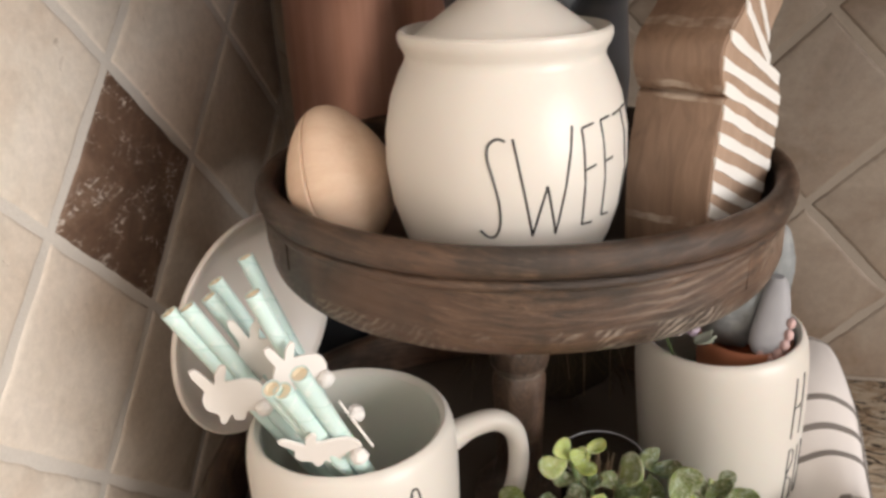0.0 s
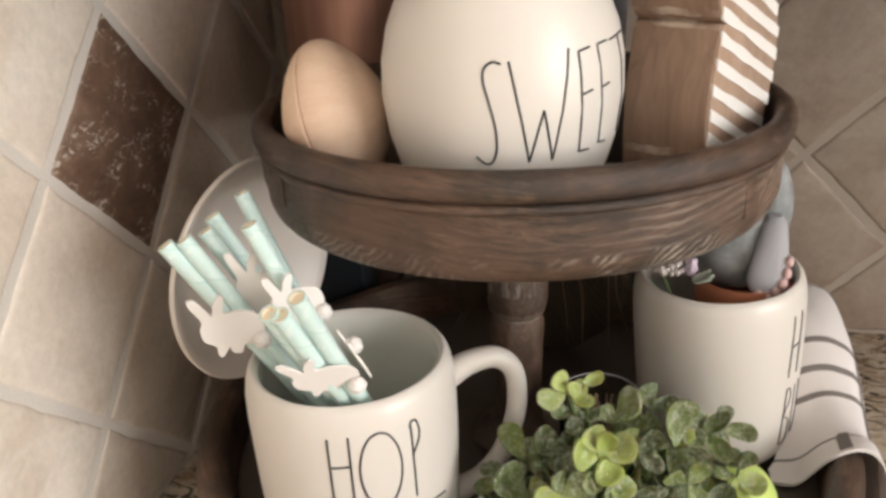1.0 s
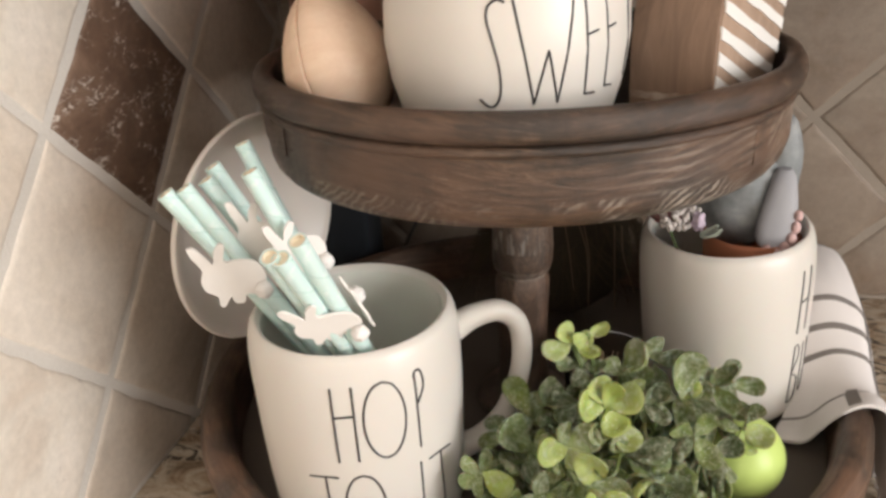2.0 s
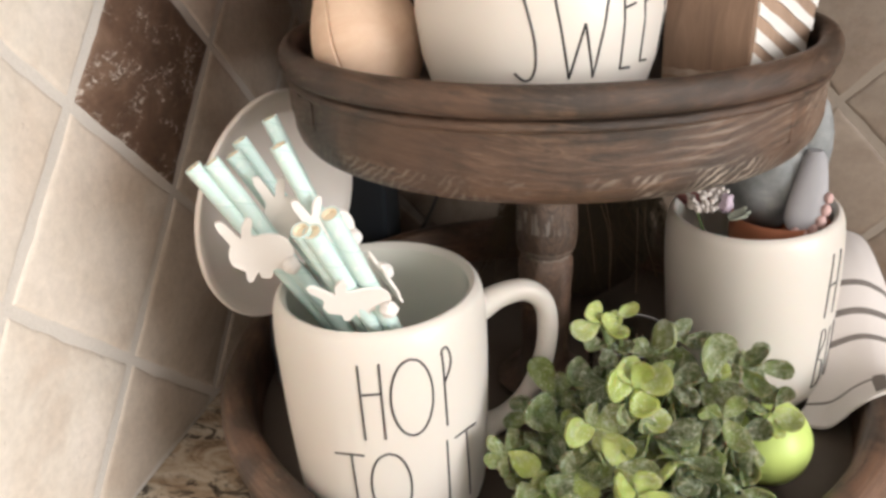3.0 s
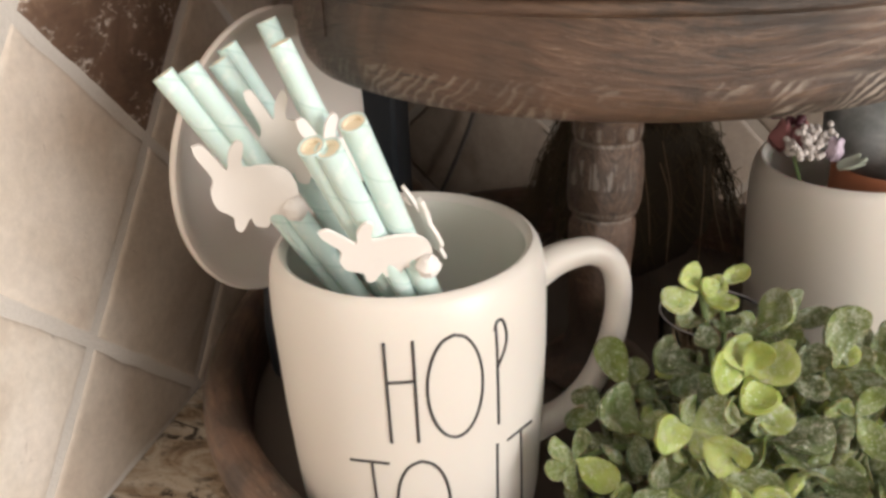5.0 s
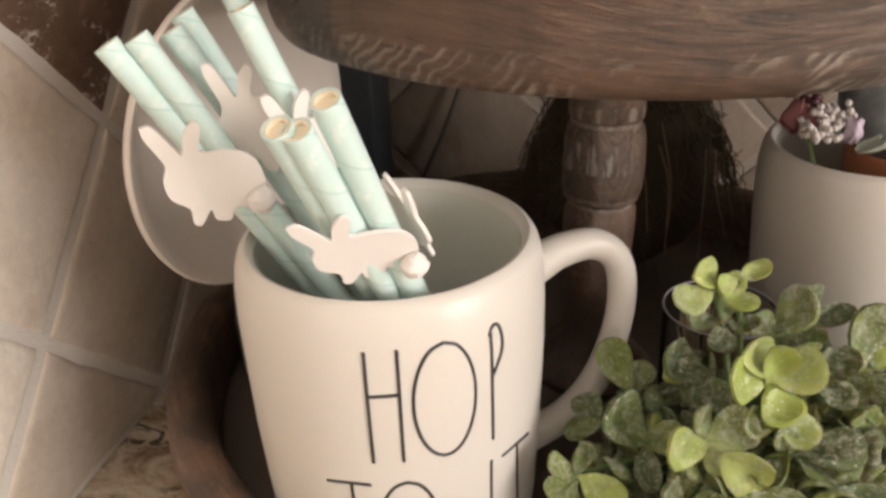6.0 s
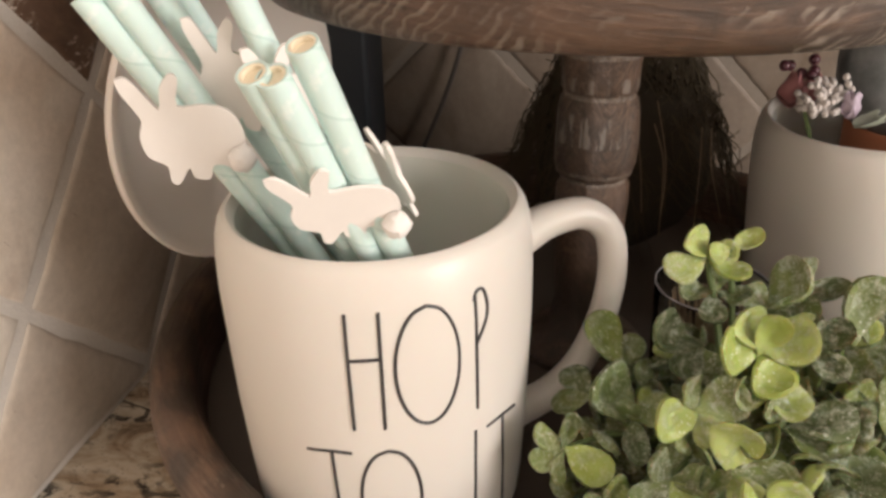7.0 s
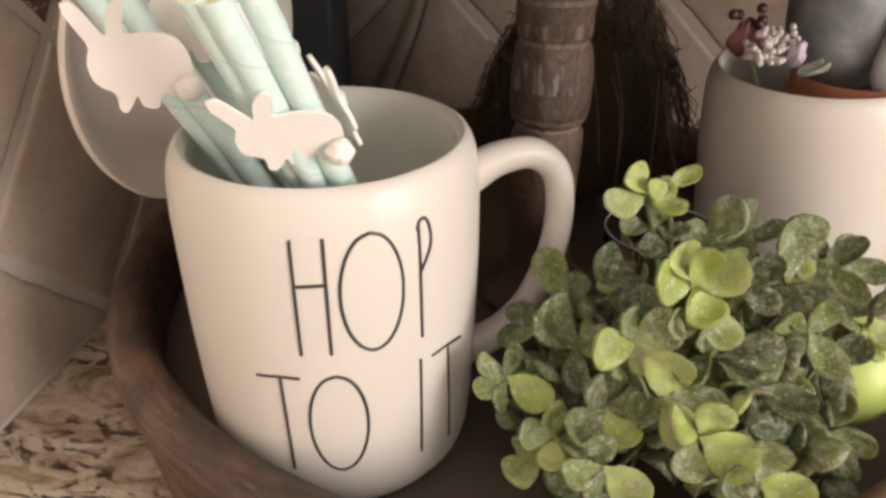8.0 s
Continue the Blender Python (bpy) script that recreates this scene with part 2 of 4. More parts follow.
def pine(name, c1, c2, worn):
    n = Nodes(name)
    x, y, z = n.split(n.coord)
    at = n.join(n.math("MULTIPLY", x, 6.0), n.math("MULTIPLY", y, 6.0), n.math("MULTIPLY", z, 0.7))
    g = n.noise(26, 6, 0.65, at, 0.7)
    col = n.ramp(g, (0.28, c1), (0.72, c2))
    for height in (0.020, 0.0785, 0.0840, 0.1120):
        rub = n.math("LESS_THAN", n.math("ABSOLUTE", n.math("SUBTRACT", n.math("ADD", z, n.math("MULTIPLY", n.math("SUBTRACT", n.noise(34, 3), 0.5), 0.008)), height)), 0.0019)
        col = n.mix(n.math("MULTIPLY", rub, n.ramp(n.noise(60, 3), (0.40, 0.0), (0.62, worn))), col, (0.50, 0.41, 0.33))
    n.bump(g, 0.3, 0.0008)
    return n.done(col, 0.45, spec=0.4)


M_BLOCK = pine("stained_block_wood", (0.170, 0.104, 0.068), (0.290, 0.190, 0.130), 0.85)
M_BLOCK_FACE = pine("stained_face_wood", (0.33, 0.225, 0.16), (0.43, 0.305, 0.225), 0.0)
M_WHITE_PAINT = paint("white_stripe_paint", (0.82, 0.79, 0.75), 0.55, 200, 0.1)


def copper():
    n = Nodes("brushed_copper")
    x, y, z = n.split(n.coord)
    at = n.join(n.math("MULTIPLY", x, 4.0), n.math("MULTIPLY", y, 4.0), n.math("MULTIPLY", z, 0.25))
    g = n.noise(20, 5, 0.65, at)
    col = n.ramp(g, (0.3, (0.40, 0.215, 0.155)), (0.7, (0.58, 0.345, 0.265)))
    col = n.mix(n.math("MULTIPLY", n.noise(30, 3), 0.4), col, (0.30, 0.125, 0.09))
    n.bump(g, 0.1, 0.0006)
    return n.done(col, 0.34, 0.55)


M_COPPER = copper()


def straw_paper():
    n = Nodes("mint_paper")
    x, y, z = n.split(n.coord)
    turn = n.math("ADD", n.math("MULTIPLY", n.math("ARCTAN2", y, x), 0.159), n.math("MULTIPLY", z, 46.0))
    seam = n.math("LESS_THAN", n.math("FRACT", turn), 0.05)
    col = n.mix(n.noise(60, 3), (0.56, 0.72, 0.68), (0.65, 0.79, 0.75))
    col = n.mix(n.ramp(n.noise(190, 4, 0.7), (0.54, 0.0), (0.66, 0.55)), col, (0.80, 0.86, 0.82))
    col = n.mix(n.math("MULTIPLY", seam, 0.4), col, (0.36, 0.55, 0.50))
    n.bump(n.noise(700, 2), 0.15, 0.0004)
    return n.done(col, 0.62, spec=0.3, subsurface=0.05)


M_STRAW = straw_paper()
M_STRAW_END = paint("raw_paper_core", (0.88, 0.78, 0.60), 0.8)
M_CARD = paint("white_card", (0.84, 0.80, 0.76), 0.7, 300, 0.05)
M_FUZZ = paint("white_felt", (0.84, 0.81, 0.78), 0.95, 400, 0.1, 0.1)


def leaf_material(name, c1, c2, frost, rim):
    """Soft plastic leaf with a paler rim; frost: how much white glitter dust lies on it."""
    n = Nodes(name)
    r = n.chance()
    at = n.offset(n.coord, n.join(r, n.math("MULTIPLY", r, 5.0), n.math("MULTIPLY", r, 9.0)))
    col = n.mix(r, c1, c2)
    col = n.mix(n.math("MULTIPLY", n.noise(130, 4, 0.65, at), 0.55), col, tuple(v * 0.45 for v in c1))
    x, y, z = n.split(n.coord)
    out = n.math("SQRT", n.math("ADD", n.math("POWER", n.math("DIVIDE", x, 0.0074), 2.0), n.math("POWER", n.math("DIVIDE", n.math("SUBTRACT", y, 0.0098), 0.0080), 2.0)))
    edge = n.ramp(n.math("ADD", out, n.math("MULTIPLY", n.noise(160, 3, 0.6, at), 0.5)), (1.00, 0.0), (1.24, 1.0))
    col = n.mix(n.math("MULTIPLY", edge, n.math("ADD", 0.25, n.math("MULTIPLY", r, 0.5))), col, rim)
    patch = n.ramp(n.math("ADD", n.noise(110, 4, 0.7, at, 0.8), n.math("MULTIPLY", n.math("SUBTRACT", n.math("FRACT", n.math("MULTIPLY", r, 7.7)), 0.5), 0.22)), (0.66 - frost * 0.3, 0.0), (0.86 - frost * 0.3, 1.0))
    dust = n.math("MULTIPLY", n.ramp(n.noise(300, 5, 0.85, at), (0.47, 0.06), (0.60, 1.0)), n.math("MULTIPLY", patch, n.math("SUBTRACT", 1.0, n.math("MULTIPLY", edge, 0.5))))
    col = n.mix(n.math("MULTIPLY", dust, 0.72), col, (0.62, 0.65, 0.54))
    spark = n.math("MULTIPLY", n.ramp(n.math("ADD", n.voronoi(780, at), n.math("MULTIPLY", n.noise(240, 3, 0.7, at), 0.5)), (0.40, 1.0), (0.54, 0.0)), n.ramp(n.noise(85, 3, 0.6, at), (0.56 - frost * 0.16, 0.0), (0.68 - frost * 0.16, 1.0)))
    col = n.mix(n.math("MULTIPLY", spark, 0.62), col, (0.74, 0.76, 0.68))
    n.bump(n.math("ADD", n.math("MULTIPLY", dust, 1.3), n.noise(200, 3, 0.6, at)), 0.6, 0.0009)
    return n.done(col, n.ramp(dust, (0.0, 0.36), (1.0, 0.7)), spec=0.45, subsurface=0.15)


M_LEAF = leaf_material("frosted_green_leaf", (0.082, 0.116, 0.034), (0.275, 0.340, 0.088), 1.10, (0.42, 0.50, 0.12))
M_TIP = leaf_material("lime_tip_leaf", (0.33, 0.410, 0.095), (0.46, 0.54, 0.17), 0.86, (0.50, 0.59, 0.17))
M_STEM = paint("green_stem", (0.10, 0.14, 0.05), 0.6)
M_LIME = paint("lime_plastic", (0.56, 0.70, 0.20), 0.38, 40, 0.05)
M_TERRACOTTA = paint("terracotta", (0.42, 0.15, 0.075), 0.7, 120, 0.2)


def figure_stone():
    n = Nodes("mottled_grey_resin")
    f = n.noise(55, 5, 0.65)
    col = n.ramp(f, (0.3, (0.14, 0.152, 0.155)), (0.55, (0.25, 0.262, 0.265)), (0.75, (0.40, 0.40, 0.40)))
    n.bump(f, 0.3, 0.001)
    return n.done(col, 0.6)


M_FIGURE = figure_stone()
M_FOOT = paint("lilac_grey_resin", (0.37, 0.365, 0.385), 0.6, 150, 0.12)
M_TOES = paint("pink_resin", (0.62, 0.42, 0.40), 0.6)
M_PETAL = paint("pale_lilac_petal", (0.56, 0.46, 0.55), 0.6, 300, 0.1)
M_WHITE_BLOOM = paint("white_bloom", (0.68, 0.62, 0.58), 0.8, 500, 0.2)
M_BERRY = paint("dark_berry", (0.075, 0.022, 0.030), 0.3)
M_ROSE = paint("dusty_rose_petal", (0.32, 0.13, 0.13), 0.6)
M_SAGE = paint("sage_leaf", (0.40, 0.44, 0.36), 0.6)
M_TWIG = paint("dark_brown_twig", (0.115, 0.090, 0.058), 0.8, 300, 0.3, 0.2)
M_TWIG_PALE = paint("pale_twig", (0.30, 0.215, 0.14), 0.8)
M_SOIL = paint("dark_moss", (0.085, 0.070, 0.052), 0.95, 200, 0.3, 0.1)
M_CABLE = paint("grey_cable", (0.10, 0.085, 0.075), 0.5)


def cloth():
    n = Nodes("white_cotton")
    weave = n.noise(900, 2)
    col = n.mix(n.noise(35, 3), (0.70, 0.655, 0.635), (0.78, 0.74, 0.72))
    n.bump(weave, 0.35, 0.0007)
    return n.done(col, 0.92, spec=0.15)


M_CLOTH = cloth()
M_STRIPE = paint("charcoal_cotton", (0.24, 0.215, 0.20), 0.95, 600, 0.2, 0.1)


# ---------------------------------------------------------------- mesh helpers
def part(name, bm, material, parent=None, label="", smooth=True):
    """Links a bmesh as one mesh object, under a thing or a part."""
    mesh = bpy.data.meshes.new(name)
    bmesh.ops.recalc_face_normals(bm, faces=bm.faces)
    bm.to_mesh(mesh)
    bm.free()
    mesh.materials.append(material)
    if smooth:
        for p in mesh.polygons:
            p.use_smooth = True
        mesh.set_sharp_from_angle(angle=radians(42))
    ob = new(name, mesh)
    if parent is not None:
        ob.parent = parent
    if label:
        ob["label"] = label
    return ob


def thing(name, m, label, category, group=""):
    ob = new(name)
    ob.empty_display_size = 0.02
    ob.matrix_world = m
    return tagged(ob, label, category, group)


def lathe(profile, segs=72, closed=True, wobble=0.0):
    """Turns (radius, z) pairs round z; a radius of 0 closes the end."""
    bm = bmesh.new()
    rings = []
    for r, z in profile:
        if r <= 1e-6:
            rings.append([bm.verts.new((0, 0, z))])
        else:
            rings.append([bm.verts.new(((r + wobble * noise.noise((3 * math.cos(a), 3 * math.sin(a), z * 30))) * math.cos(a),
                                        (r + wobble * noise.noise((3 * math.cos(a), 3 * math.sin(a), z * 30))) * math.sin(a), z))
                          for a in (2 * math.pi * i / segs for i in range(segs))])
    pairs = list(zip(rings, rings[1:]))
    for a, b in pairs:
        for i in range(segs):
            j = (i + 1) % segs
            if len(a) == 1 and len(b) == 1:
                continue
            if len(a) == 1:
                bm.faces.new((a[0], b[i], b[j]))
            elif len(b) == 1:
                bm.faces.new((a[i], a[j], b[0]))
            else:
                bm.faces.new((a[i], a[j], b[j], b[i]))
    return bm


def smooth_path(points, n=8):
    """A Catmull-Rom line through the points."""
    ps = [Vector(p) for p in points]
    ps = [2 * ps[0] - ps[1]] + ps + [2 * ps[-1] - ps[-2]]
    out = []
    for a, b, c, d in zip(ps, ps[1:], ps[2:], ps[3:]):
        for i in range(n):
            t = i / n
            out.append(0.5 * (2 * b + (c - a) * t + (2 * a - 5 * b + 4 * c - d) * t * t + (3 * b - a - 3 * c + d) * t ** 3))
    return out + [ps[-2]]


def tube(points, radius, segs=10, bm=None, squash=1.0):
    """A round bar along a line; radius may be a number or a function of the way along it (0 to 1)."""
    bm = bm or bmesh.new()
    side = None
    rings = []
    for i, p in enumerate(points):
        d = (points[min(i + 1, len(points) - 1)] - points[max(i - 1, 0)]).normalized()
        if side is None:
            side = d.cross(Vector((0, 0, 1)) if abs(d.z) < 0.9 else Vector((1, 0, 0))).normalized()
        side = (side - d * side.dot(d)).normalized()
        up = d.cross(side)
        r = radius(i / (len(points) - 1)) if callable(radius) else radius
        rings.append([bm.verts.new(p + (side * math.cos(a) + up * math.sin(a) * squash) * r) for a in (2 * math.pi * k / segs for k in range(segs))])
    for a, b in zip(rings, rings[1:]):
        for k in range(segs):
            bm.faces.new((a[k], a[(k + 1) % segs], b[(k + 1) % segs], b[k]))
    bm.faces.new(rings[0][::-1]), bm.faces.new(rings[-1])
    return bm


def box(x0, x1, y0, y1, z0, z1, bevel=0.0, bm=None):
    own = bmesh.new()
    bmesh.ops.create_cube(own, size=1)
    for v in own.verts:
        v.co = Vector(((x0 + x1) / 2 + v.co.x * (x1 - x0), (y0 + y1) / 2 + v.co.y * (y1 - y0), (z0 + z1) / 2 + v.co.z * (z1 - z0)))
    if bevel:
        bmesh.ops.bevel(own, geom=own.edges[:], offset=bevel, segments=3, affect="EDGES", profile=0.5)
    return own


def slab(outline, thick, bevel=0.0, segments=2):
    """A flat outline in x, z, given thickness along +y, with rounded rims."""
    bm = bmesh.new()
    lower = [bm.verts.new((x, 0, z)) for x, z in outline]
    upper = [bm.verts.new((x, thick, z)) for x, z in outline]
    k = len(outline)
    bm.faces.new(lower), bm.faces.new(upper[::-1])
    for i in range(k):
        bm.faces.new((lower[i], upper[i], upper[(i + 1) % k], lower[(i + 1) % k]))
    bmesh.ops.recalc_face_normals(bm, faces=bm.faces)
    if bevel:
        rim = [e for e in bm.edges if abs(e.verts[0].co.y - e.verts[1].co.y) < 1e-6]
        bmesh.ops.bevel(bm, geom=rim, offset=bevel, segments=segments, affect="EDGES", profile=0.5)
    return bm


def ball(centre, size, seg=16, turn=None, bm=None, lump=0.0):
    own = bm or bmesh.new()
    made = bmesh.ops.create_uvsphere(own, u_segments=seg, v_segments=max(6, seg // 2), radius=1)["verts"]
    for v in made:
        q = v.co.copy()
        if lump:
            q *= 1 + lump * noise.noise(q * 3.1 + Vector(centre) * 90)
        q = Vector((q.x * size[0], q.y * size[1], q.z * size[2]))
        v.co = Vector(centre) + (turn @ q if turn else q)
    return own


# ---------------------------------------------------------------- setting: walls, counter, room
def clip(poly, nx, ny, d):
    """Keeps the part of a polygon where nx * x + ny * y <= d."""
    out = []
    for (ax, ay), (bx, by) in zip(poly, poly[1:] + poly[:1]):
        da, db = nx * ax + ny * ay - d, nx * bx + ny * by - d
        if da <= 0:
            out.append((ax, ay))
        if (da < 0) != (db < 0) and abs(da - db) > 1e-9:
            t = da / (da - db)
            out.append((ax + (bx - ax) * t, ay + (by - ay) * t))
    return out


def tile_mesh(poly, seed, thick=0.0072):
    """A tumbled stone piece: uneven, rounded edges on a flat face at height 0, its back at -thick."""
    pts = []
    for (ax, ay), (bx, by) in zip(poly, poly[1:] + poly[:1]):
        k = max(1, round(math.hypot(bx - ax, by - ay) / 0.009))
        pts += [Vector((ax + (bx - ax) * i / k, ay + (by - ay) * i / k, 0)) for i in range(k)]
    c = sum(pts, Vector()) / len(pts)
    bm = bmesh.new()
    rows = []
    for inset, h in ((0.0, -thick), (0.0, -0.0026), (0.0008, -0.0013), (0.0022, -0.0005), (0.0048, -0.0001)):
        row = []
        for i, p in enumerate(pts):
            d = (p - c)
            w = 0.0012 * noise.noise((p.x * 95 + seed, p.y * 95, seed * 1.7)) + 0.0009 * noise.noise((p.x * 28 + seed, p.y * 28, seed)) - 0.0004
            q = p - d.normalized() * max(0.0, inset + abs(w) * 1.2)
            row.append(bm.verts.new((q.x, q.y, h)))
        rows.append(row)
    for a, b in zip(rows, rows[1:]):
        for i in range(len(a)):
            j = (i + 1) % len(a)
            bm.faces.new((a[i], a[j], b[j], b[i]))
    bm.faces.new(rows[-1])
    return bm


HALF, GAP = 0.0817, 0.0038           # half the diagonal of the tile grid; half the joint, along the diagonal
TILE_TOP = 0.60                      # height of the tiled band


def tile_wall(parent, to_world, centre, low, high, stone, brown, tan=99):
    """Diamond-set tiles in a wall's own plane (along, up); the diagonal rows from tan on have the corner's shade put
    into their colour.
    """
    cu, cz = centre
    for i in range(-18, 22):
        for j in range(-8, 10):
            if (i + j) % 2:
                continue
            u, z = cu + i * HALF, cz + j * HALF
            h = HALF - GAP
            poly = [(-h, 0), (0, -h), (h, 0), (0, h)]
            for nx, ny, d in ((-1, 0, u - low), (1, 0, high - u), (0, -1, z - 0.002), (0, 1, TILE_TOP - z)):
                poly = clip(poly, nx, ny, d) if len(poly) > 2 else []
            if len(poly) < 3 or abs(sum(a[0] * b[1] - a[1] * b[0] for a, b in zip(poly, poly[1:] + poly[:1]))) < 2e-4:
                continue
            ob = part("tile", tile_mesh(poly, i * 7.1 + j * 3.3), M_BROWN if (i, j) in brown else M_TILE_SHADED if i - j >= tan else stone, parent)
            ob.matrix_world = to_world @ Matrix.Translation((u, z, 0))


def plain(name, bm, mat, label, category):
    return tagged(part(name, bm, mat), label, category, kind="structure")


wall_left = plain("wall_left", box(LEFT_X - 0.12, LEFT_X - 0.0016, ROOM_Y - 0.1, BACK_Y + 0.12, FLOOR_Z, CEIL_Z), M_GROUT,
                  "kitchen wall with diamond-set tumbled cream stone tiles and pale grout", "wall")
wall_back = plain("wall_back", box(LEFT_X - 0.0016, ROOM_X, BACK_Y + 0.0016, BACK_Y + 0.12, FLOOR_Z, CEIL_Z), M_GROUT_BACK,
                  "backsplash wall with diamond-set beige stone tiles, shade put into their darker colour", "wall")
plain("wall_left_upper", box(LEFT_X - 0.003, LEFT_X + 0.004, ROOM_Y, BACK_Y, TILE_TOP + 0.003, CEIL_Z), M_WALL, "beige painted wall above the tiles", "wall")
plain("wall_back_upper", box(LEFT_X + 0.004, ROOM_X, BACK_Y - 0.004, BACK_Y + 0.003, TILE_TOP + 0.003, CEIL_Z), M_WALL, "beige painted wall above the backsplash", "wall")
right = bmesh.new()
for a, b, c, d in ((ROOM_Y, WIN[0], FLOOR_Z, CEIL_Z), (WIN[1], BACK_Y + 0.12, FLOOR_Z, CEIL_Z), (WIN[0], WIN[1], FLOOR_Z, WIN[2]), (WIN[0], WIN[1], WIN[3], CEIL_Z)):
    piece = box(ROOM_X, ROOM_X + 0.1, a, b, c, d)
    tmp = bpy.data.meshes.new("piece")
    piece.to_mesh(tmp), piece.free()
    right.from_mesh(tmp)
    bpy.data.meshes.remove(tmp)
plain("wall_right", right, M_WALL, "plain cream wall with a window opening", "wall")
plain("wall_rear", box(LEFT_X - 0.003, ROOM_X, ROOM_Y - 0.1, ROOM_Y, FLOOR_Z, CEIL_Z), M_WALL, "plain cream painted room wall", "wall")
window = tagged(new("window_1"), "white framed window that lets daylight in", "window", kind="structure")
for a, b, c, d in ((WIN[0], WIN[0] + 0.04, WIN[2], WIN[3]), (WIN[1] - 0.04, WIN[1], WIN[2], WIN[3]), (WIN[0] + 0.04, WIN[1] - 0.04, WIN[2], WIN[2] + 0.04), (WIN[0] + 0.04, WIN[1] - 0.04, WIN[3] - 0.04, WIN[3])):
    part("window_frame", box(ROOM_X + 0.05, ROOM_X + 0.09, a, b, c, d, 0.004), M_FRAME, window)
plain("floor", box(LEFT_X - 0.003, ROOM_X, ROOM_Y, BACK_Y + 0.003, FLOOR_Z - 0.05, FLOOR_Z), M_FLOORING, "pale stone kitchen floor", "floor")
plain("ceiling", box(LEFT_X - 0.1, ROOM_X + 0.1, ROOM_Y - 0.1, BACK_Y + 0.12, CEIL_Z, CEIL_Z + 0.05), M_CEILING, "off-white painted ceiling", "ceiling")
# Never in view: this run is added to shade the corner and the back wall.
plain("unseen_upper_cabinet", box(LEFT_X + 0.004, ROOM_X, 0.335, BACK_Y - 0.004, 0.414, 1.30, 0.003), M_CABINET, "plain brown upper cabinet run over the counter, unseen, added to shade the walls", "cabinet")
plain("countertop", box(LEFT_X - 0.003, ROOM_X, 0.02, BACK_Y + 0.003, -0.035, 0.0, 0.003), M_GRANITE, "polished beige and brown granite countertop with black flecks", "countertop")
plain("base_cabinet", box(LEFT_X - 0.003, ROOM_X, 0.06, BACK_Y + 0.003, FLOOR_Z, -0.036, 0.003), M_WALL, "plain painted base cabinet run under the counter", "cabinet")


# ---------------------------------------------------------------- the two-tier tray
AXIS = (-0.051, 0.447)
tray = thing("tiered_tray", pose(*AXIS, 0), "round two-tier stained wooden tray with a turned post", "tray")
part("lower_rim", lathe([(0.1895, 0.0425), (0.186, 0.002), (0.189, 0.0), (0.195, 0.002), (0.2015, 0.012), (0.2045, 0.030), (0.2045, 0.050), (0.2056, 0.0525), (0.2088, 0.0545), (0.2108, 0.060),
                        (0.2100, 0.068), (0.2060, 0.0745), (0.2000, 0.0765), (0.1945, 0.0745), (0.1915, 0.069), (0.1900, 0.060), (0.1895, 0.0425)], 120, wobble=0.0006), M_RIM, tray)
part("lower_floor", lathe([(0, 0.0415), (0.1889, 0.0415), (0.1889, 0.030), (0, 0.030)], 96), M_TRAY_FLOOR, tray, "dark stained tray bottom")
part("post", lathe([(0, 0.0418), (0.030, 0.0418), (0.031, 0.046), (0.026, 0.052), (0.018, 0.058), (0.0150, 0.070), (0.0155, 0.090), (0.0166, 0.112), (0.0172, 0.126), (0.0166, 0.1335),
                    (0.0150, 0.1366), (0.0150, 0.1382), (0.0172, 0.1400), (0.0184, 0.1450), (0.0188, 0.1560), (0.0184, 0.1680), (0.0174, 0.1742), (0.0160, 0.1764), (0.0160, 0.1780), (0.0172, 0.1798),
                    (0.0172, 0.1900), (0.0179, 0.1935), (0.0170, 0.1972), (0.0166, 0.2050), (0.0178, 0.2140), (0.0205, 0.2262), (0, 0.2262)], 48, wobble=0.0009), M_POST, tray,
     "turned baluster post with whitish worn rings")
part("upper_wall", lathe([(0.1375, 0.2435), (0.1320, 0.2285), (0.1335, 0.2258), (0.1372, 0.2252), (0.1402, 0.2264), (0.1428, 0.2300), (0.1444, 0.2350), (0.1450, 0.2450), (0.1450, 0.2570), (0.1453, 0.2588), (0.1467, 0.2597), (0.1472, 0.2613), (0.1465, 0.2630), (0.1448, 0.2640), (0.1420, 0.2642),
                         (0.1390, 0.2642), (0.1378, 0.2600), (0.1375, 0.2435)], 120, wobble=0.0007), M_TRAY, tray)
part("upper_rim", lathe([(0.1378, 0.2650), (0.1440, 0.2646), (0.1476, 0.2652), (0.1492, 0.2672), (0.1496, 0.2705), (0.1490, 0.2745), (0.1470, 0.2776), (0.1440, 0.2788), (0.1408, 0.2782), (0.1386, 0.2760), (0.1378, 0.2720), (0.1378, 0.2650)], 120, wobble=0.0007), M_TRAY, tray,
     "rounded moulding along the top edge")
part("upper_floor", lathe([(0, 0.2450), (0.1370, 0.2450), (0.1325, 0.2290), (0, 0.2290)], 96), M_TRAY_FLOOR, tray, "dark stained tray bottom")


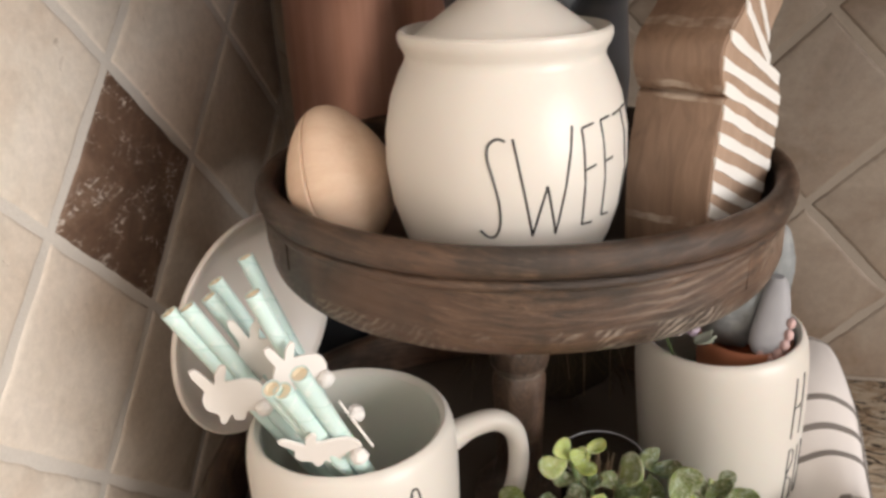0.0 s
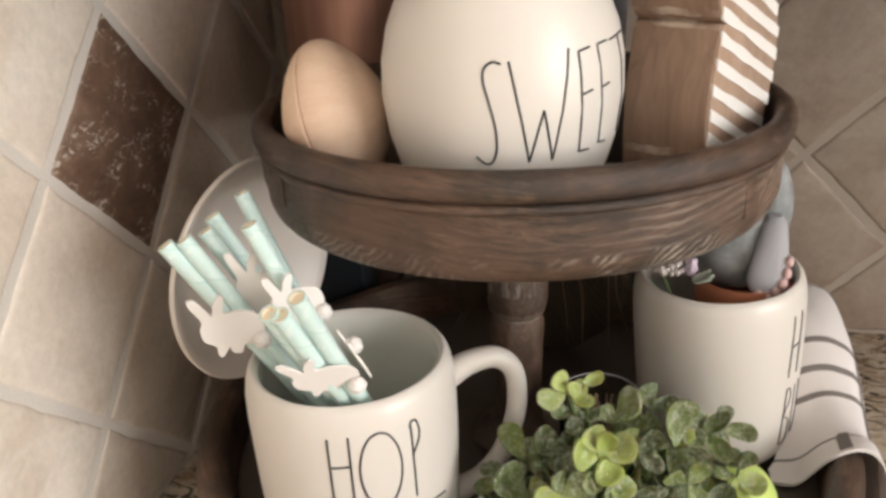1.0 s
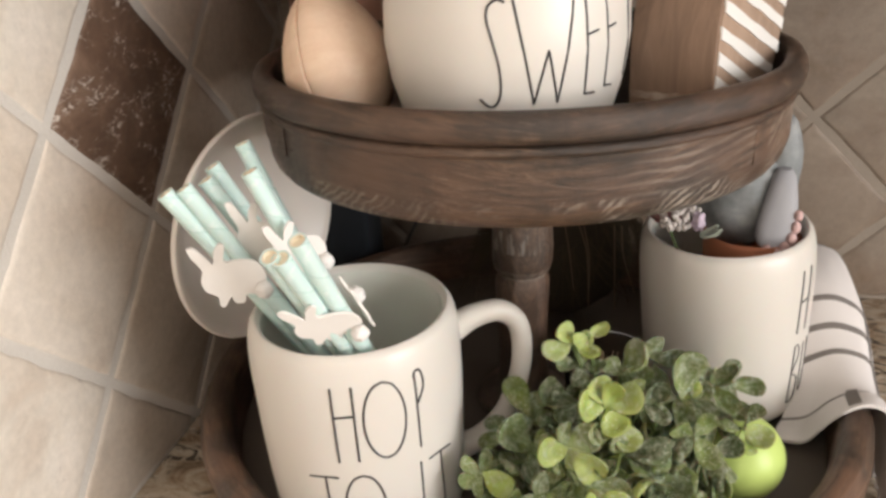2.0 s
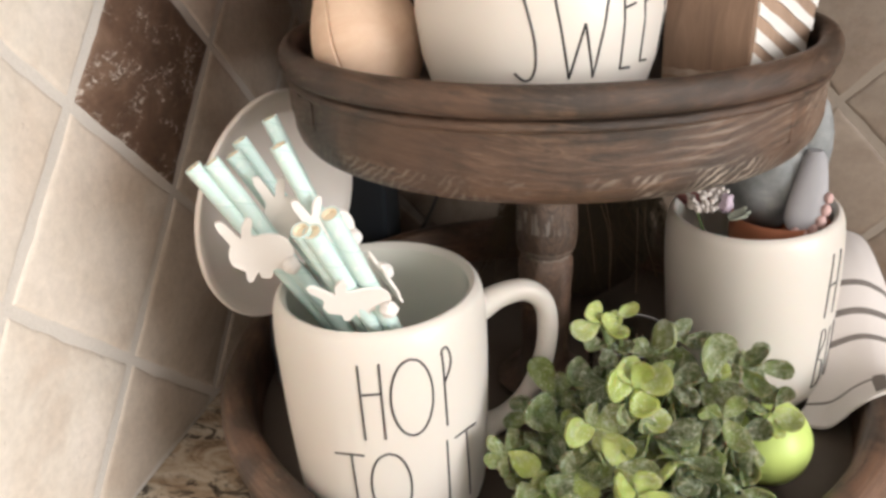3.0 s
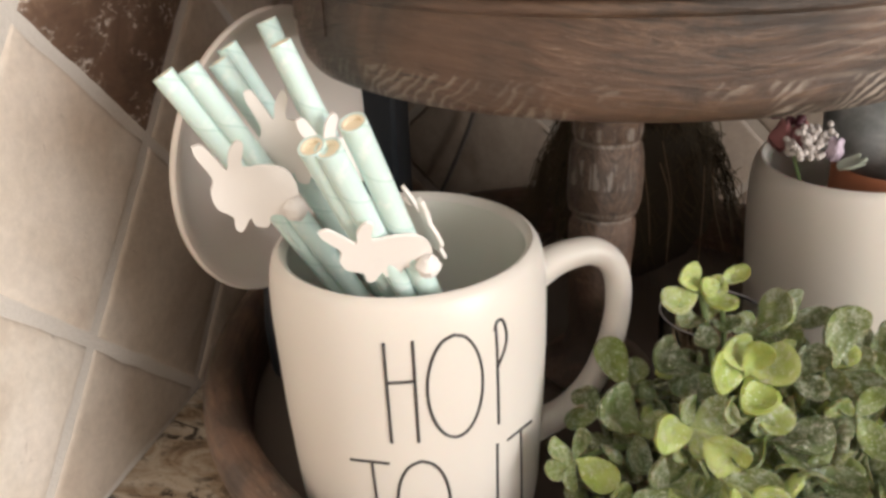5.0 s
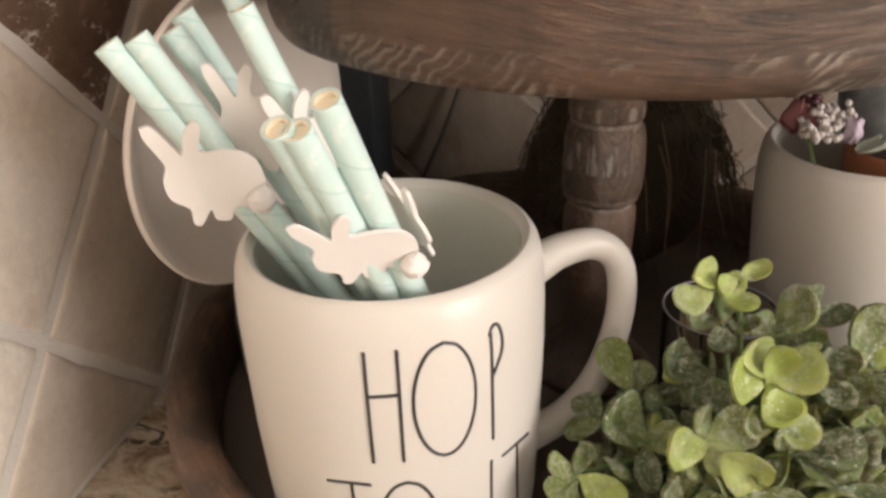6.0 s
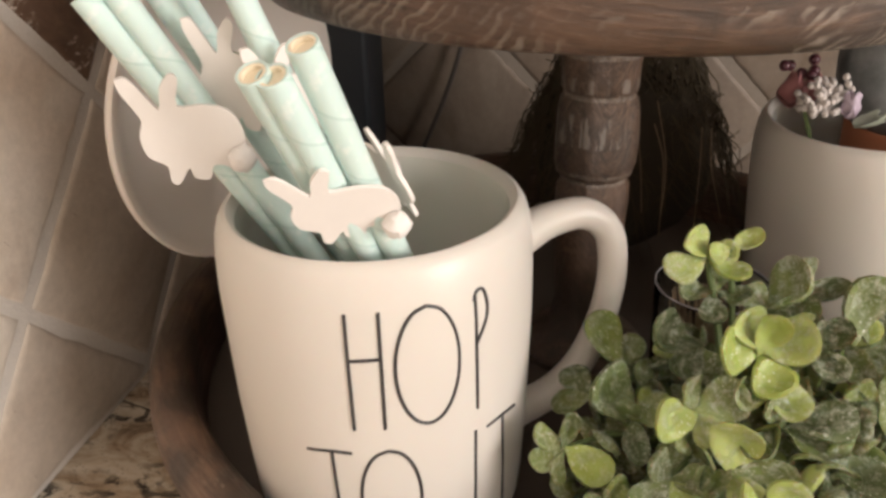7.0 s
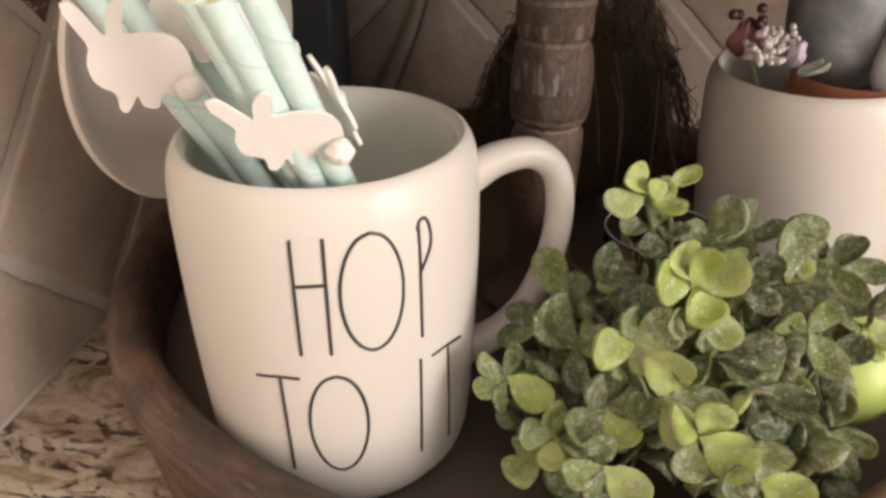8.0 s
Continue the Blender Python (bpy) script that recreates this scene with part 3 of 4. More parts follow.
def splice(from_deg, to_deg, low, high, radius, name, label):
    """A short inlaid piece of end grain that follows the round wall."""
    bm = bmesh.new()
    rows = []
    for z in (low, high):
        for r in (radius - 0.003, radius):
            rows.append([bm.verts.new((r * math.sin(radians(d)), -r * math.cos(radians(d)), z + 0.0008 * math.sin(d))) for d in np.linspace(from_deg, to_deg, 9)])
    inner_low, outer_low, inner_high, outer_high = rows
    for a, b in ((outer_low, outer_high), (outer_high, inner_high), (inner_high, inner_low), (inner_low, outer_low)):
        for i in range(8):
            bm.faces.new((a[i], a[i + 1], b[i + 1], b[i]))
    for i in (0, 8):
        bm.faces.new((inner_low[i], outer_low[i], outer_high[i], inner_high[i]))
    return part(name, bm, M_SPLICE, tray, label)


splice(-64.0, -45.5, 0.2455, 0.2588, 0.1459, "splice", "lighter end-grain piece")
splice(53.0, 74.0, 0.2390, 0.2585, 0.1454, "splice", "swirling end-grain piece")


# ---------------------------------------------------------------- ceramics
MUG_OUT = [(0, 0.0020), (0.0400, 0.0015), (0.0410, 0.0), (0.0440, 0.0), (0.0470, 0.0018), (0.0499, 0.0058), (0.0517, 0.0120), (0.0529, 0.0220), (0.0538, 0.0400), (0.0548, 0.0650), (0.0554, 0.0900), (0.0556, 0.1080),
           (0.0552, 0.1180), (0.0542, 0.1250), (0.0530, 0.1288), (0.0514, 0.1312), (0.0498, 0.1320), (0.0482, 0.1311), (0.0472, 0.1285)]
MUG_IN = [(0.0472, 0.1285), (0.0474, 0.1220), (0.0490, 0.1120), (0.0502, 0.0950), (0.0498, 0.0500), (0.0485, 0.0250), (0.0440, 0.0130), (0.0360, 0.0085), (0, 0.0075)]


def radius_at(profile, z):
    for (r0, z0), (r1, z1) in zip(profile, profile[1:]):
        if z0 <= z <= z1 and z1 > z0:
            return r0 + (r1 - r0) * (z - z0) / (z1 - z0)
    return profile[-1][0]


def lettering(parent, profile, strokes, width, turn=0.0):
    """Thin raised strokes on a turned body; each stroke is a line of (degrees, height)."""
    for letter in strokes:
        bm = bmesh.new()
        for line in letter:
            pts = []
            for a, z, _ in smooth_path([(a + turn, z * 1000, 0) for a, z in line], 6 if len(line) > 2 else 8):
                r, z = radius_at(profile, z / 1000) + 0.00005, z / 1000
                pts.append(Vector((r * math.sin(radians(a)), -r * math.cos(radians(a)), z)))
            tube(pts, width, 8, bm, 1.0)
        part("letter", bm, M_INK, parent)


def mug(m, label, strokes, handle_turn, letter_turn=-0.8):
    ob = thing("mug", m, label, "mug")
    part("body", lathe(MUG_OUT, 96, wobble=0.0003), M_CREAM, ob)
    part("lining", lathe(MUG_IN, 96), M_INSIDE, ob, "pale grey-green glazed inside")
    c, s = math.cos(radians(handle_turn)), math.sin(radians(handle_turn))
    line = [Vector((r * c, r * s, z)) for r, z, _ in smooth_path([(0.0535, 0.1090, 0), (0.0650, 0.1142, 0), (0.0790, 0.1150, 0), (0.0890, 0.1062, 0), (0.0916, 0.0890, 0), (0.0886, 0.0690, 0), (0.0800, 0.0490, 0), (0.0670, 0.0360, 0), (0.0520, 0.0300, 0)], 7)]
    part("handle", tube(line, lambda t: 0.0058 + 0.0020 * (2 * abs(t - 0.5)) ** 3, 20, None, 0.98), M_CREAM, ob)
    lettering(ob, MUG_OUT, strokes, 0.00058, letter_turn)
    return ob


def ring(ca, cz, ra, rz, n=14, start=90):
    return [(ca + ra * math.cos(radians(start + 360 * i / n)), cz + rz * math.sin(radians(start + 360 * i / n))) for i in range(n + 1)]


FLOOR_LOW, FLOOR_UP = 0.0418, 0.2453
HOP = [
    [[(6.2, 0.1176), (6.2, 0.0756)], [(16.6, 0.1180), (16.4, 0.0757)], [(6.3, 0.1016), (16.6, 0.1021)]],
    [ring(31.6, 0.0968, 10.8, 0.0214)],
    [[(48.9, 0.1160), (49.3, 0.096), (49.8, 0.0742)], [(48.3, 0.1150), (49.6, 0.1180), (52.4, 0.1175), (53.9, 0.1120), (53.0, 0.1065), (49.0, 0.0990)]],
    [[(-11.8, 0.0650), (-2.6, 0.0660), (4.6, 0.0659)], [(-2.6, 0.0661), (-2.2, 0.0240)]],
    [ring(17.0, 0.0456, 10.6, 0.0212)],
    [[(49.0, 0.0653), (50.0, 0.0222)]],
    [[(54.2, 0.0642), (62.7, 0.0645), (71.6, 0.0630)], [(62.9, 0.0644), (66.5, 0.0196)]],
]
HONEY = [
    [[(41.4, 0.1153), (39.3, 0.0710)], [(51.0, 0.1153), (49.0, 0.0710)], [(40.6, 0.0930), (50.2, 0.0935)]],
    [[(39.4, 0.0612), (37.6, 0.0165)], [(39.4, 0.0612), (43.6, 0.0600), (44.8, 0.0510), (39.0, 0.0405), (45.4, 0.0350), (46.6, 0.0240), (43.6, 0.0170), (37.6, 0.0165)]],
    [[(50.6, 0.0600), (50.8, 0.0300), (54.0, 0.0190), (58.0, 0.0260), (58.6, 0.0600)]],
]
mug(pose(-0.1221, 0.3284, FLOOR_LOW + 0.0004, 0, -0.7, 0) @ Matrix.Diagonal((0.972, 0.972, 0.985, 1)), "cream glazed mug lettered HOP TO IT, holding mint paper straws", HOP, 24)
mug(pose(0.0785, 0.4665, FLOOR_LOW + 0.0042, 2.0, -3.5, 0) @ Matrix.Scale(0.925, 4), "cream glazed mug with tall thin lettering, holding a small clay pot", HONEY, 105, 8.0)

BOWL = [(0, 0.0015), (0.0380, 0.0), (0.0420, 0.0010), (0.0455, 0.0050), (0.0510, 0.0180), (0.0555, 0.0340), (0.0578, 0.0520), (0.0572, 0.0680), (0.0540, 0.0830), (0.0495, 0.0940), (0.0470, 0.0985),
        (0.0462, 0.1010), (0.0468, 0.1035), (0.0485, 0.1065), (0.0495, 0.1095), (0.0492, 0.1120), (0.0478, 0.1132), (0.0460, 0.1122), (0.0448, 0.1095), (0.0440, 0.1060), (0.0470, 0.0900), (0.0530, 0.0500), (0.0400, 0.0060), (0, 0.0050)]
SWEET = [
    [[(7.4, 0.0733), (3.6, 0.0742), (0.2, 0.0715), (0.0, 0.0660), (2.2, 0.0580), (4.6, 0.0480), (5.2, 0.0380), (3.4, 0.0318), (0.0, 0.0305), (-4.0, 0.0338)]],
    [[(10.6, 0.0742), (19.6, 0.0308)], [(19.6, 0.0308), (25.3, 0.0535)], [(25.3, 0.0535), (30.6, 0.0306)], [(30.6, 0.0306), (37.6, 0.0775)]],
    [[(42.6, 0.0757), (44.6, 0.0324)], [(42.6, 0.0757), (49.4, 0.0768)], [(43.6, 0.0577), (49.8, 0.0590)], [(44.6, 0.0324), (51.0, 0.0320)]],
    [[(54.4, 0.0772), (57.4, 0.0338)], [(54.4, 0.0772), (61.6, 0.0778)], [(55.8, 0.0590), (61.8, 0.0600)], [(57.4, 0.0338), (63.4, 0.0332)]],
    [[(64.8, 0.0776), (83.0, 0.0790)], [(74.5, 0.0782), (78.5, 0.0340)]],
]
bowl = thing("sugar_bowl", pose(-0.0495, 0.3760, FLOOR_UP), "cream glazed lidded sugar bowl lettered SWEET", "sugar bowl")
part("body", lathe(BOWL, 96, wobble=0.0003), M_CREAM, bowl)
lid = part("lid", lathe([(0, 0.1070), (0.0410, 0.1070), (0.0422, 0.1085), (0.0418, 0.1102), (0.0395, 0.1120), (0.0345, 0.1155), (0.0275, 0.1205), (0.0200, 0.1260), (0.0140, 0.1305), (0.0100, 0.1338), (0, 0.1345)], 72), M_CREAM, bowl)
part("knob", lathe([(0, 0.1330), (0.0085, 0.1335), (0.0075, 0.1370), (0.0100, 0.1410), (0.0135, 0.1450), (0.0125, 0.1500), (0.0070, 0.1530), (0, 0.1535)], 40), M_CREAM, lid)
lettering(bowl, BOWL, SWEET, 0.00055)

crock = thing("crock", pose(-0.0470, 0.4990, FLOOR_UP), "dark slate blue glazed crock behind the sugar bowl", "crock")
part("body", lathe([(0, 0.0), (0.046, 0.0), (0.052, 0.006), (0.056, 0.030), (0.057, 0.070), (0.054, 0.110), (0.055, 0.118), (0.053, 0.124), (0.050, 0.122), (0.049, 0.110), (0.050, 0.030), (0, 0.010)], 64), M_PLUM, crock)

dish = thing("shallow_dish", Matrix.Translation((-0.2145, 0.4215, 0.1725)) @ pose(0, 0, 0, 0, 0, 72) @ pose(0, 0, 0, 93.2, 0, 0) @ Matrix.Scale(1.025, 4), "plain off-white shallow ceramic dish standing on its edge", "dish")
part("body", lathe([(0, -0.0180), (0.030, -0.0175), (0.048, -0.0140), (0.060, -0.0075), (0.0675, -0.0018), (0.0700, 0.0004), (0.0704, 0.0022), (0.0694, 0.0034), (0.0672, 0.0032), (0.0635, 0.0012), (0.0585, -0.0030), (0.046, -0.0100), (0.030, -0.0140), (0, -0.0145)], 80), M_DISH, dish)
jar = thing("jar", pose(-0.2080, 0.4260, FLOOR_LOW), "short dark navy jar under the white dish", "jar")
part("body", lathe([(0, 0), (0.022, 0), (0.026, 0.004), (0.027, 0.030), (0.025, 0.052), (0.026, 0.058), (0.026, 0.0635), (0.024, 0.0655), (0, 0.0655)], 48), M_BLACK, jar)


# ---------------------------------------------------------------- wooden egg and striped block
EGG = [(0.0275 * math.sin(a) * (1 - 0.16 * math.cos(a) * 1.0), -0.0345 * math.cos(a)) for a in (math.pi * i / 28 for i in range(29))]
EGG = [(max(0.0, r) if 0 < i < 28 else 0.0, z) for i, (r, z) in enumerate(EGG)]
WOOD_EGG = []
for i in range(81):
    a = math.pi * i / 80
    r, z = 0.0325 * math.sin(a), -0.0275 * math.cos(a)
    WOOD_EGG.append((max(0.0, r - (0.0013 if i in (45,) else 0.0)) if 0 < i < 80 else 0.0, z))
egg_mesh = lathe(WOOD_EGG, 64)
for v in egg_mesh.verts:                     # drawn out to a blunter and a narrower end
    v.co = Vector((v.co.x * 1.16, v.co.y * (1 - 5.0 * max(0.0, v.co.x)), v.co.z * (1 - 7.0 * max(0.0, v.co.x) + 2.0 * min(0.0, v.co.x))))
TIP, POLE = Vector((-0.27, 0.0, 0.96)).normalized(), Vector((-0.96, 0.02, -0.27)).normalized()
egg_turn = Matrix((TIP, POLE.cross(TIP), POLE)).transposed().to_4x4()
egg = thing("wooden_egg", Matrix.Translation((-0.1345, 0.3770, 0.2840)) @ egg_turn, "unpainted pale wooden egg with a seam line", "egg")
part("body", egg_mesh, M_BEECH, egg)

FACE = pose(0.0464, 0.3734, FLOOR_UP, 0, 0, 60.15)     # x runs along the striped face, +y into the block
LEFT_SIDE = [(0.000, 0.0), (-0.0015, 0.028), (-0.0008, 0.050), (0.0018, 0.063), (0.0044, 0.0755), (0.0058, 0.0790), (0.0082, 0.0802), (0.0052, 0.0816), (0.0020, 0.0860), (-0.0010, 0.0950), (0.0010, 0.104), (0.0070, 0.110), (0.0180, 0.1180), (0.0260, 0.1270), (0.0300, 0.1400)]
RIGHT_SIDE = [(0.0560, 0.1400), (0.0640, 0.1280), (0.0655, 0.1180), (0.0560, 0.1085), (0.0510, 0.0990), (0.0545, 0.0900), (0.0690, 0.0820), (0.0750, 0.0720), (0.0772, 0.0600), (0.0755, 0.0450), (0.0720, 0.0300), (0.0640, 0.0120), (0.0560, 0.0)]


def side_points(pts, n=5):
    return [(p.x, p.y) for p in smooth_path([(a, b, 0) for a, b in pts], n)]


block_line = side_points(LEFT_SIDE) + side_points(RIGHT_SIDE)
block = thing("wooden_cutout", FACE, "thick brown wooden cutout with white painted stripes on its face", "decoration")
core = slab(block_line, 0.043, 0.0012)
part("body", core, M_BLOCK, block)
part("face", slab([(0.0385 + (x - 0.0385) * 0.97, z * 0.985 + 0.0006) for x, z in block_line], 0.0012, 0.0004), M_BLOCK_FACE, block, "lighter brown sawn face").location = (0, -0.0008, 0)


def edge_at(z, pts):
    for (x0, z0), (x1, z1) in zip(pts, pts[1:]):
        if min(z0, z1) <= z <= max(z0, z1) and z0 != z1:
            return x0 + (x1 - x0) * (z - z0) / (z1 - z0)
    return pts[-1][0]


for k in range(11):
    z_left = 0.1300 - 0.0113 * k
    bm = bmesh.new()
    up, lo = [], []
    for i in range(13):
        t = i / 12
        z = z_left - 0.0295 * t
        if z < 0.002:
            break
        x0, x1 = edge_at(min(z_left, 0.139), LEFT_SIDE) + 0.0012, edge_at(max(0.004, z_left - 0.0295), RIGHT_SIDE) - 0.0012
        x = x0 + (x1 - x0) * t
        w = 0.0028 * (1 + 0.45 * noise.noise((k * 3.3, t * 4, 0.2)))
        up.append(bm.verts.new((x, -0.0014 - 0.0003 * noise.noise((t * 9, k, 0)), z + w)))
        lo.append(bm.verts.new((x, -0.0014, z - w)))
    if len(up) < 3:
        bm.free()
        continue
    for i in range(len(up) - 1):
        bm.faces.new((lo[i], lo[i + 1], up[i + 1], up[i]))
    made = bmesh.ops.extrude_face_region(bm, geom=bm.faces[:])["geom"]
    for v in [g for g in made if isinstance(g, bmesh.types.BMVert)]:
        v.co.y += 0.0011
    part("stripe", bm, M_WHITE_PAINT, block)


# ---------------------------------------------------------------- paper straws with rabbit cutouts
STRAW_LEN, STRAW_R = 0.197, 0.0041
shell = [(STRAW_R, 0.0), (STRAW_R, STRAW_LEN), (STRAW_R - 0.0006, STRAW_LEN), (STRAW_R - 0.0006, 0.0), (STRAW_R, 0.0)]
RABBIT = [(-1.62, 1.08), (-1.35, 1.10), (-0.95, 0.75), (-0.70, 0.55), (-0.65, 0.90), (-0.42, 1.15), (-0.22, 1.05), (-0.28, 0.60), (0.30, 0.60), (0.90, 0.50), (1.25, 0.15), (1.30, -0.25), (1.05, -0.65),
          (0.80, -0.56), (0.50, -0.55), (0.40, -0.80), (0.02, -0.76), (-0.10, -0.56), (-0.35, -0.86), (-0.56, -0.80), (-0.62, -0.50), (-1.05, -0.30), (-1.20, 0.05), (-1.12, 0.35), (-1.30, 0.60), (-1.55, 0.88)]


def straw(top, foot, rabbit=None):
    top, foot = Vector(top), Vector(foot)
    way = (top - foot).normalized()
    m = Matrix.Translation(top - way * STRAW_LEN) @ way.to_track_quat("Z", "Y").to_matrix().to_4x4()
    ob = thing("paper_straw", m, "mint green paper straw" + (" with a white rabbit cutout" if rabbit else " leaning in the mug"), "straw", "paper straws in the mug")
    part("tube", lathe(shell, 20), M_STRAW, ob)
    part("core", lathe([(STRAW_R - 0.0007, STRAW_LEN - 0.0002), (STRAW_R - 0.0014, STRAW_LEN - 0.0002), (STRAW_R - 0.0014, STRAW_LEN - 0.0016), (0, STRAW_LEN - 0.0018)], 16), M_STRAW_END, ob, "raw tan paper inside")
    if rabbit:
        place, size, yaw, tilt, spin = rabbit
        wide, high = size
        outline = [(p.x * wide, p.y * high) for p in smooth_path([(x, z, 0) for x, z in RABBIT + RABBIT[:1]], 3)[:-1]]
        card = part("rabbit_cutout", slab(outline, 0.0011), M_CARD, ob, "white card rabbit")
        card.matrix_world = Matrix.Translation(place) @ pose(0, 0, 0, 0, 0, yaw) @ pose(0, 0, 0, tilt, 0, 0) @ pose(0, 0, 0, 0, spin, 0)
        part("tail", ball((1.18 * wide, -0.0026, -0.36 * high), (0.0041, 0.0038, 0.0041), 16, None, None, 0.25), M_FUZZ, card, "fluffy white pompom tail")
    return ob


straw((-0.1977, 0.3014, 0.2400), (-0.098, 0.345, 0.055))
straw((-0.1900, 0.3050, 0.2415), (-0.094, 0.338, 0.055), ((-0.1662, 0.2925, 0.2020), (0.0116, 0.0172), 30, 10, 4))
straw((-0.1855, 0.3180, 0.2410), (-0.092, 0.352, 0.055))
straw((-0.1871, 0.3290, 0.2440), (-0.100, 0.358, 0.055), ((-0.1590, 0.3160, 0.2110), (0.0110, 0.0180), 12, 6, 6))
straw((-0.1565, 0.3061, 0.2499), (-0.088, 0.333, 0.055), ((-0.1385, 0.3070, 0.2095), (0.0105, 0.0155), 40, 8, 4))
straw((-0.1783, 0.3464, 0.2502), (-0.110, 0.360, 0.055))
straw((-0.1300, 0.2590, 0.2310), (-0.104, 0.362, 0.055))
straw((-0.1249, 0.2583, 0.2308), (-0.096, 0.357, 0.055), ((-0.1165, 0.2768, 0.1892), (0.0117, 0.0160), 24, 30, -4))
straw((-0.1183, 0.2616, 0.2374), (-0.089, 0.350, 0.055), ((-0.1075, 0.2930, 0.1945), (0.0105, 0.0155), 129, -26, 0))


# ---------------------------------------------------------------- copper canister and stand, behind the tray
canister = thing("copper_canister", pose(-0.1900, 0.6285, 0), "reddish copper canister on a narrow black stand", "canister")
part("stand", box(-0.064, -0.015, -0.022, 0.022, 0.0, 0.2180, 0.004), M_BLACK, canister, "matt black square stand")
part("body", lathe([(0, 0.2180), (0.060, 0.2180), (0.0655, 0.2220), (0.0662, 0.30), (0.0662, 0.394), (0.064, 0.400), (0.060, 0.400), (0.060, 0.24), (0, 0.235)], 72), M_COPPER, canister)
cord = new("power_cord")
tagged(cord, "thin grey cord hanging against the tiled wall", "cord")
part("cable", tube(smooth_path([(-0.135, 0.690, 0.27), (-0.145, 0.693, 0.20), (-0.158, 0.692, 0.13), (-0.185, 0.688, 0.06), (-0.215, 0.680, 0.004)], 8), 0.0017, 8), M_CABLE, cord)


# ---------------------------------------------------------------- pot, figure and flowers in the second mug
pot = thing("clay_pot", pose(0.0860, 0.4630, FLOOR_LOW + 0.0120), "small terracotta pot set inside the mug", "pot")
part("body", lathe([(0, 0), (0.018, 0), (0.024, 0.082), (0.0270, 0.083), (0.0280, 0.108), (0.0268, 0.110), (0.0255, 0.108), (0.0235, 0.088), (0, 0.086)], 48), M_TERRACOTTA, pot)


def figure():
    """The grey rabbit ornament, head down in the pot: a round body and one raised foot."""
    bm = ball((0.0800, 0.4740, 0.1850), (0.0275, 0.0240, 0.0355), 28, None, None, 0.10)
    ball((0.0990, 0.4745, 0.2020), (0.0128, 0.0140, 0.0315), 20, None, bm, 0.08)
    n0 = len(bm.faces)
    rings = []
    for x, y, z, wide, deep in ((0.0990, 0.4570, 0.2050, 0.0040, 0.0036), (0.0988, 0.4545, 0.2010, 0.0066, 0.0050), (0.0982, 0.4510, 0.1930, 0.0083, 0.0046), (0.0972, 0.4475, 0.1840, 0.0098, 0.0044),
                                (0.0964, 0.4455, 0.1750, 0.0112, 0.0046), (0.0960, 0.4440, 0.1680, 0.0114, 0.0044), (0.0956, 0.4435, 0.1625, 0.0088, 0.0042), (0.0956, 0.4435, 0.1600, 0.0040, 0.0020)):
        rings.append([bm.verts.new((x + wide * math.cos(a), y + deep * math.sin(a), z)) for a in (2 * math.pi * k / 20 for k in range(20))])
    for a, b in zip(rings, rings[1:]):
        for k in range(20):
            bm.faces.new((a[k], a[(k + 1) % 20], b[(k + 1) % 20], b[k]))
    bm.faces.new(rings[0]), bm.faces.new(rings[-1][::-1])
    n1 = len(bm.faces)
    for x, z, r in ((0.0922, 0.1612, 0.0028), (0.0970, 0.1600, 0.0030), (0.1018, 0.1628, 0.0032), (0.1052, 0.1680, 0.0032), (0.1072, 0.1745, 0.0030), (0.1082, 0.1812, 0.0027)):
        ball((x - 0.0012, 0.4392 + (z - 0.16) * 0.25, z), (r * 0.98, r * 1.05, r * 1.25), 12, None, bm)
    bm.faces.ensure_lookup_table()
    for f in bm.faces[n0:n1]:
        f.material_index = 1
    for f in bm.faces[n1:]:
        f.material_index = 2
    ob = part("rabbit_figure", bm, M_FIGURE)
    ob.data.materials.append(M_FOOT), ob.data.materials.append(M_TOES)
    return tagged(ob, "mottled grey rabbit figure tipped into the clay pot", "figurine")


figure()
rng = random.Random(5)
posy = thing("flower_sprig", pose(0.0365, 0.4480, 0.1705), "dried sprig of white and lilac blooms with dark berries", "flowers")
part("stem", tube(smooth_path([(0.030, 0.012, -0.062), (0.012, 0.004, -0.03), (0.0, 0.0, 0.0), (-0.006, 0.002, 0.012)], 6), 0.0009, 6), M_STEM, posy)
for _ in range(3):
    c = Vector((rng.uniform(-0.004, 0.012), rng.uniform(-0.010, 0.004), rng.uniform(0.005, 0.012)))
    bm = bmesh.new()
    for _ in range(34):
        ball(c + Vector((rng.gauss(0, 0.0034), rng.gauss(0, 0.0034), rng.gauss(0, 0.0030))), (0.0016, 0.0016, 0.0016), 6, None, bm)
    part("bloom", bm, M_WHITE_BLOOM, posy, "cluster of tiny white blooms")


def petal(length, width, cup=0.25, seed=0):
    bm = bmesh.new()
    rows = []
    for i in range(7):
        t = i / 6
        w = width * math.sin(math.pi * min(1, 0.08 + 0.92 * t) ** 0.75) if i < 6 else width * 0.12
        rows.append([bm.verts.new((w * s, length * t, cup * length * (t * t + 0.6 * s * s) + 0.0003 * noise.noise((s * 3, t * 5, seed)))) for s in (-1, -0.5, 0, 0.5, 1)])
    for a, b in zip(rows, rows[1:]):
        for i in range(4):
            bm.faces.new((a[i], a[i + 1], b[i + 1], b[i]))
    top = bmesh.ops.extrude_face_region(bm, geom=bm.faces[:])["geom"]
    for v in [g for g in top if isinstance(g, bmesh.types.BMVert)]:
        v.co.z += 0.0004
    return bm


for i in range(4):
    part("petal", petal(0.011, 0.0042, 0.3, i), M_PETAL, posy, "pale lilac petal").matrix_basis = Matrix.Translation((0.016, -0.006, 0.000)) @ pose(0, 0, 0, 55, 0, i * 80 + 20)
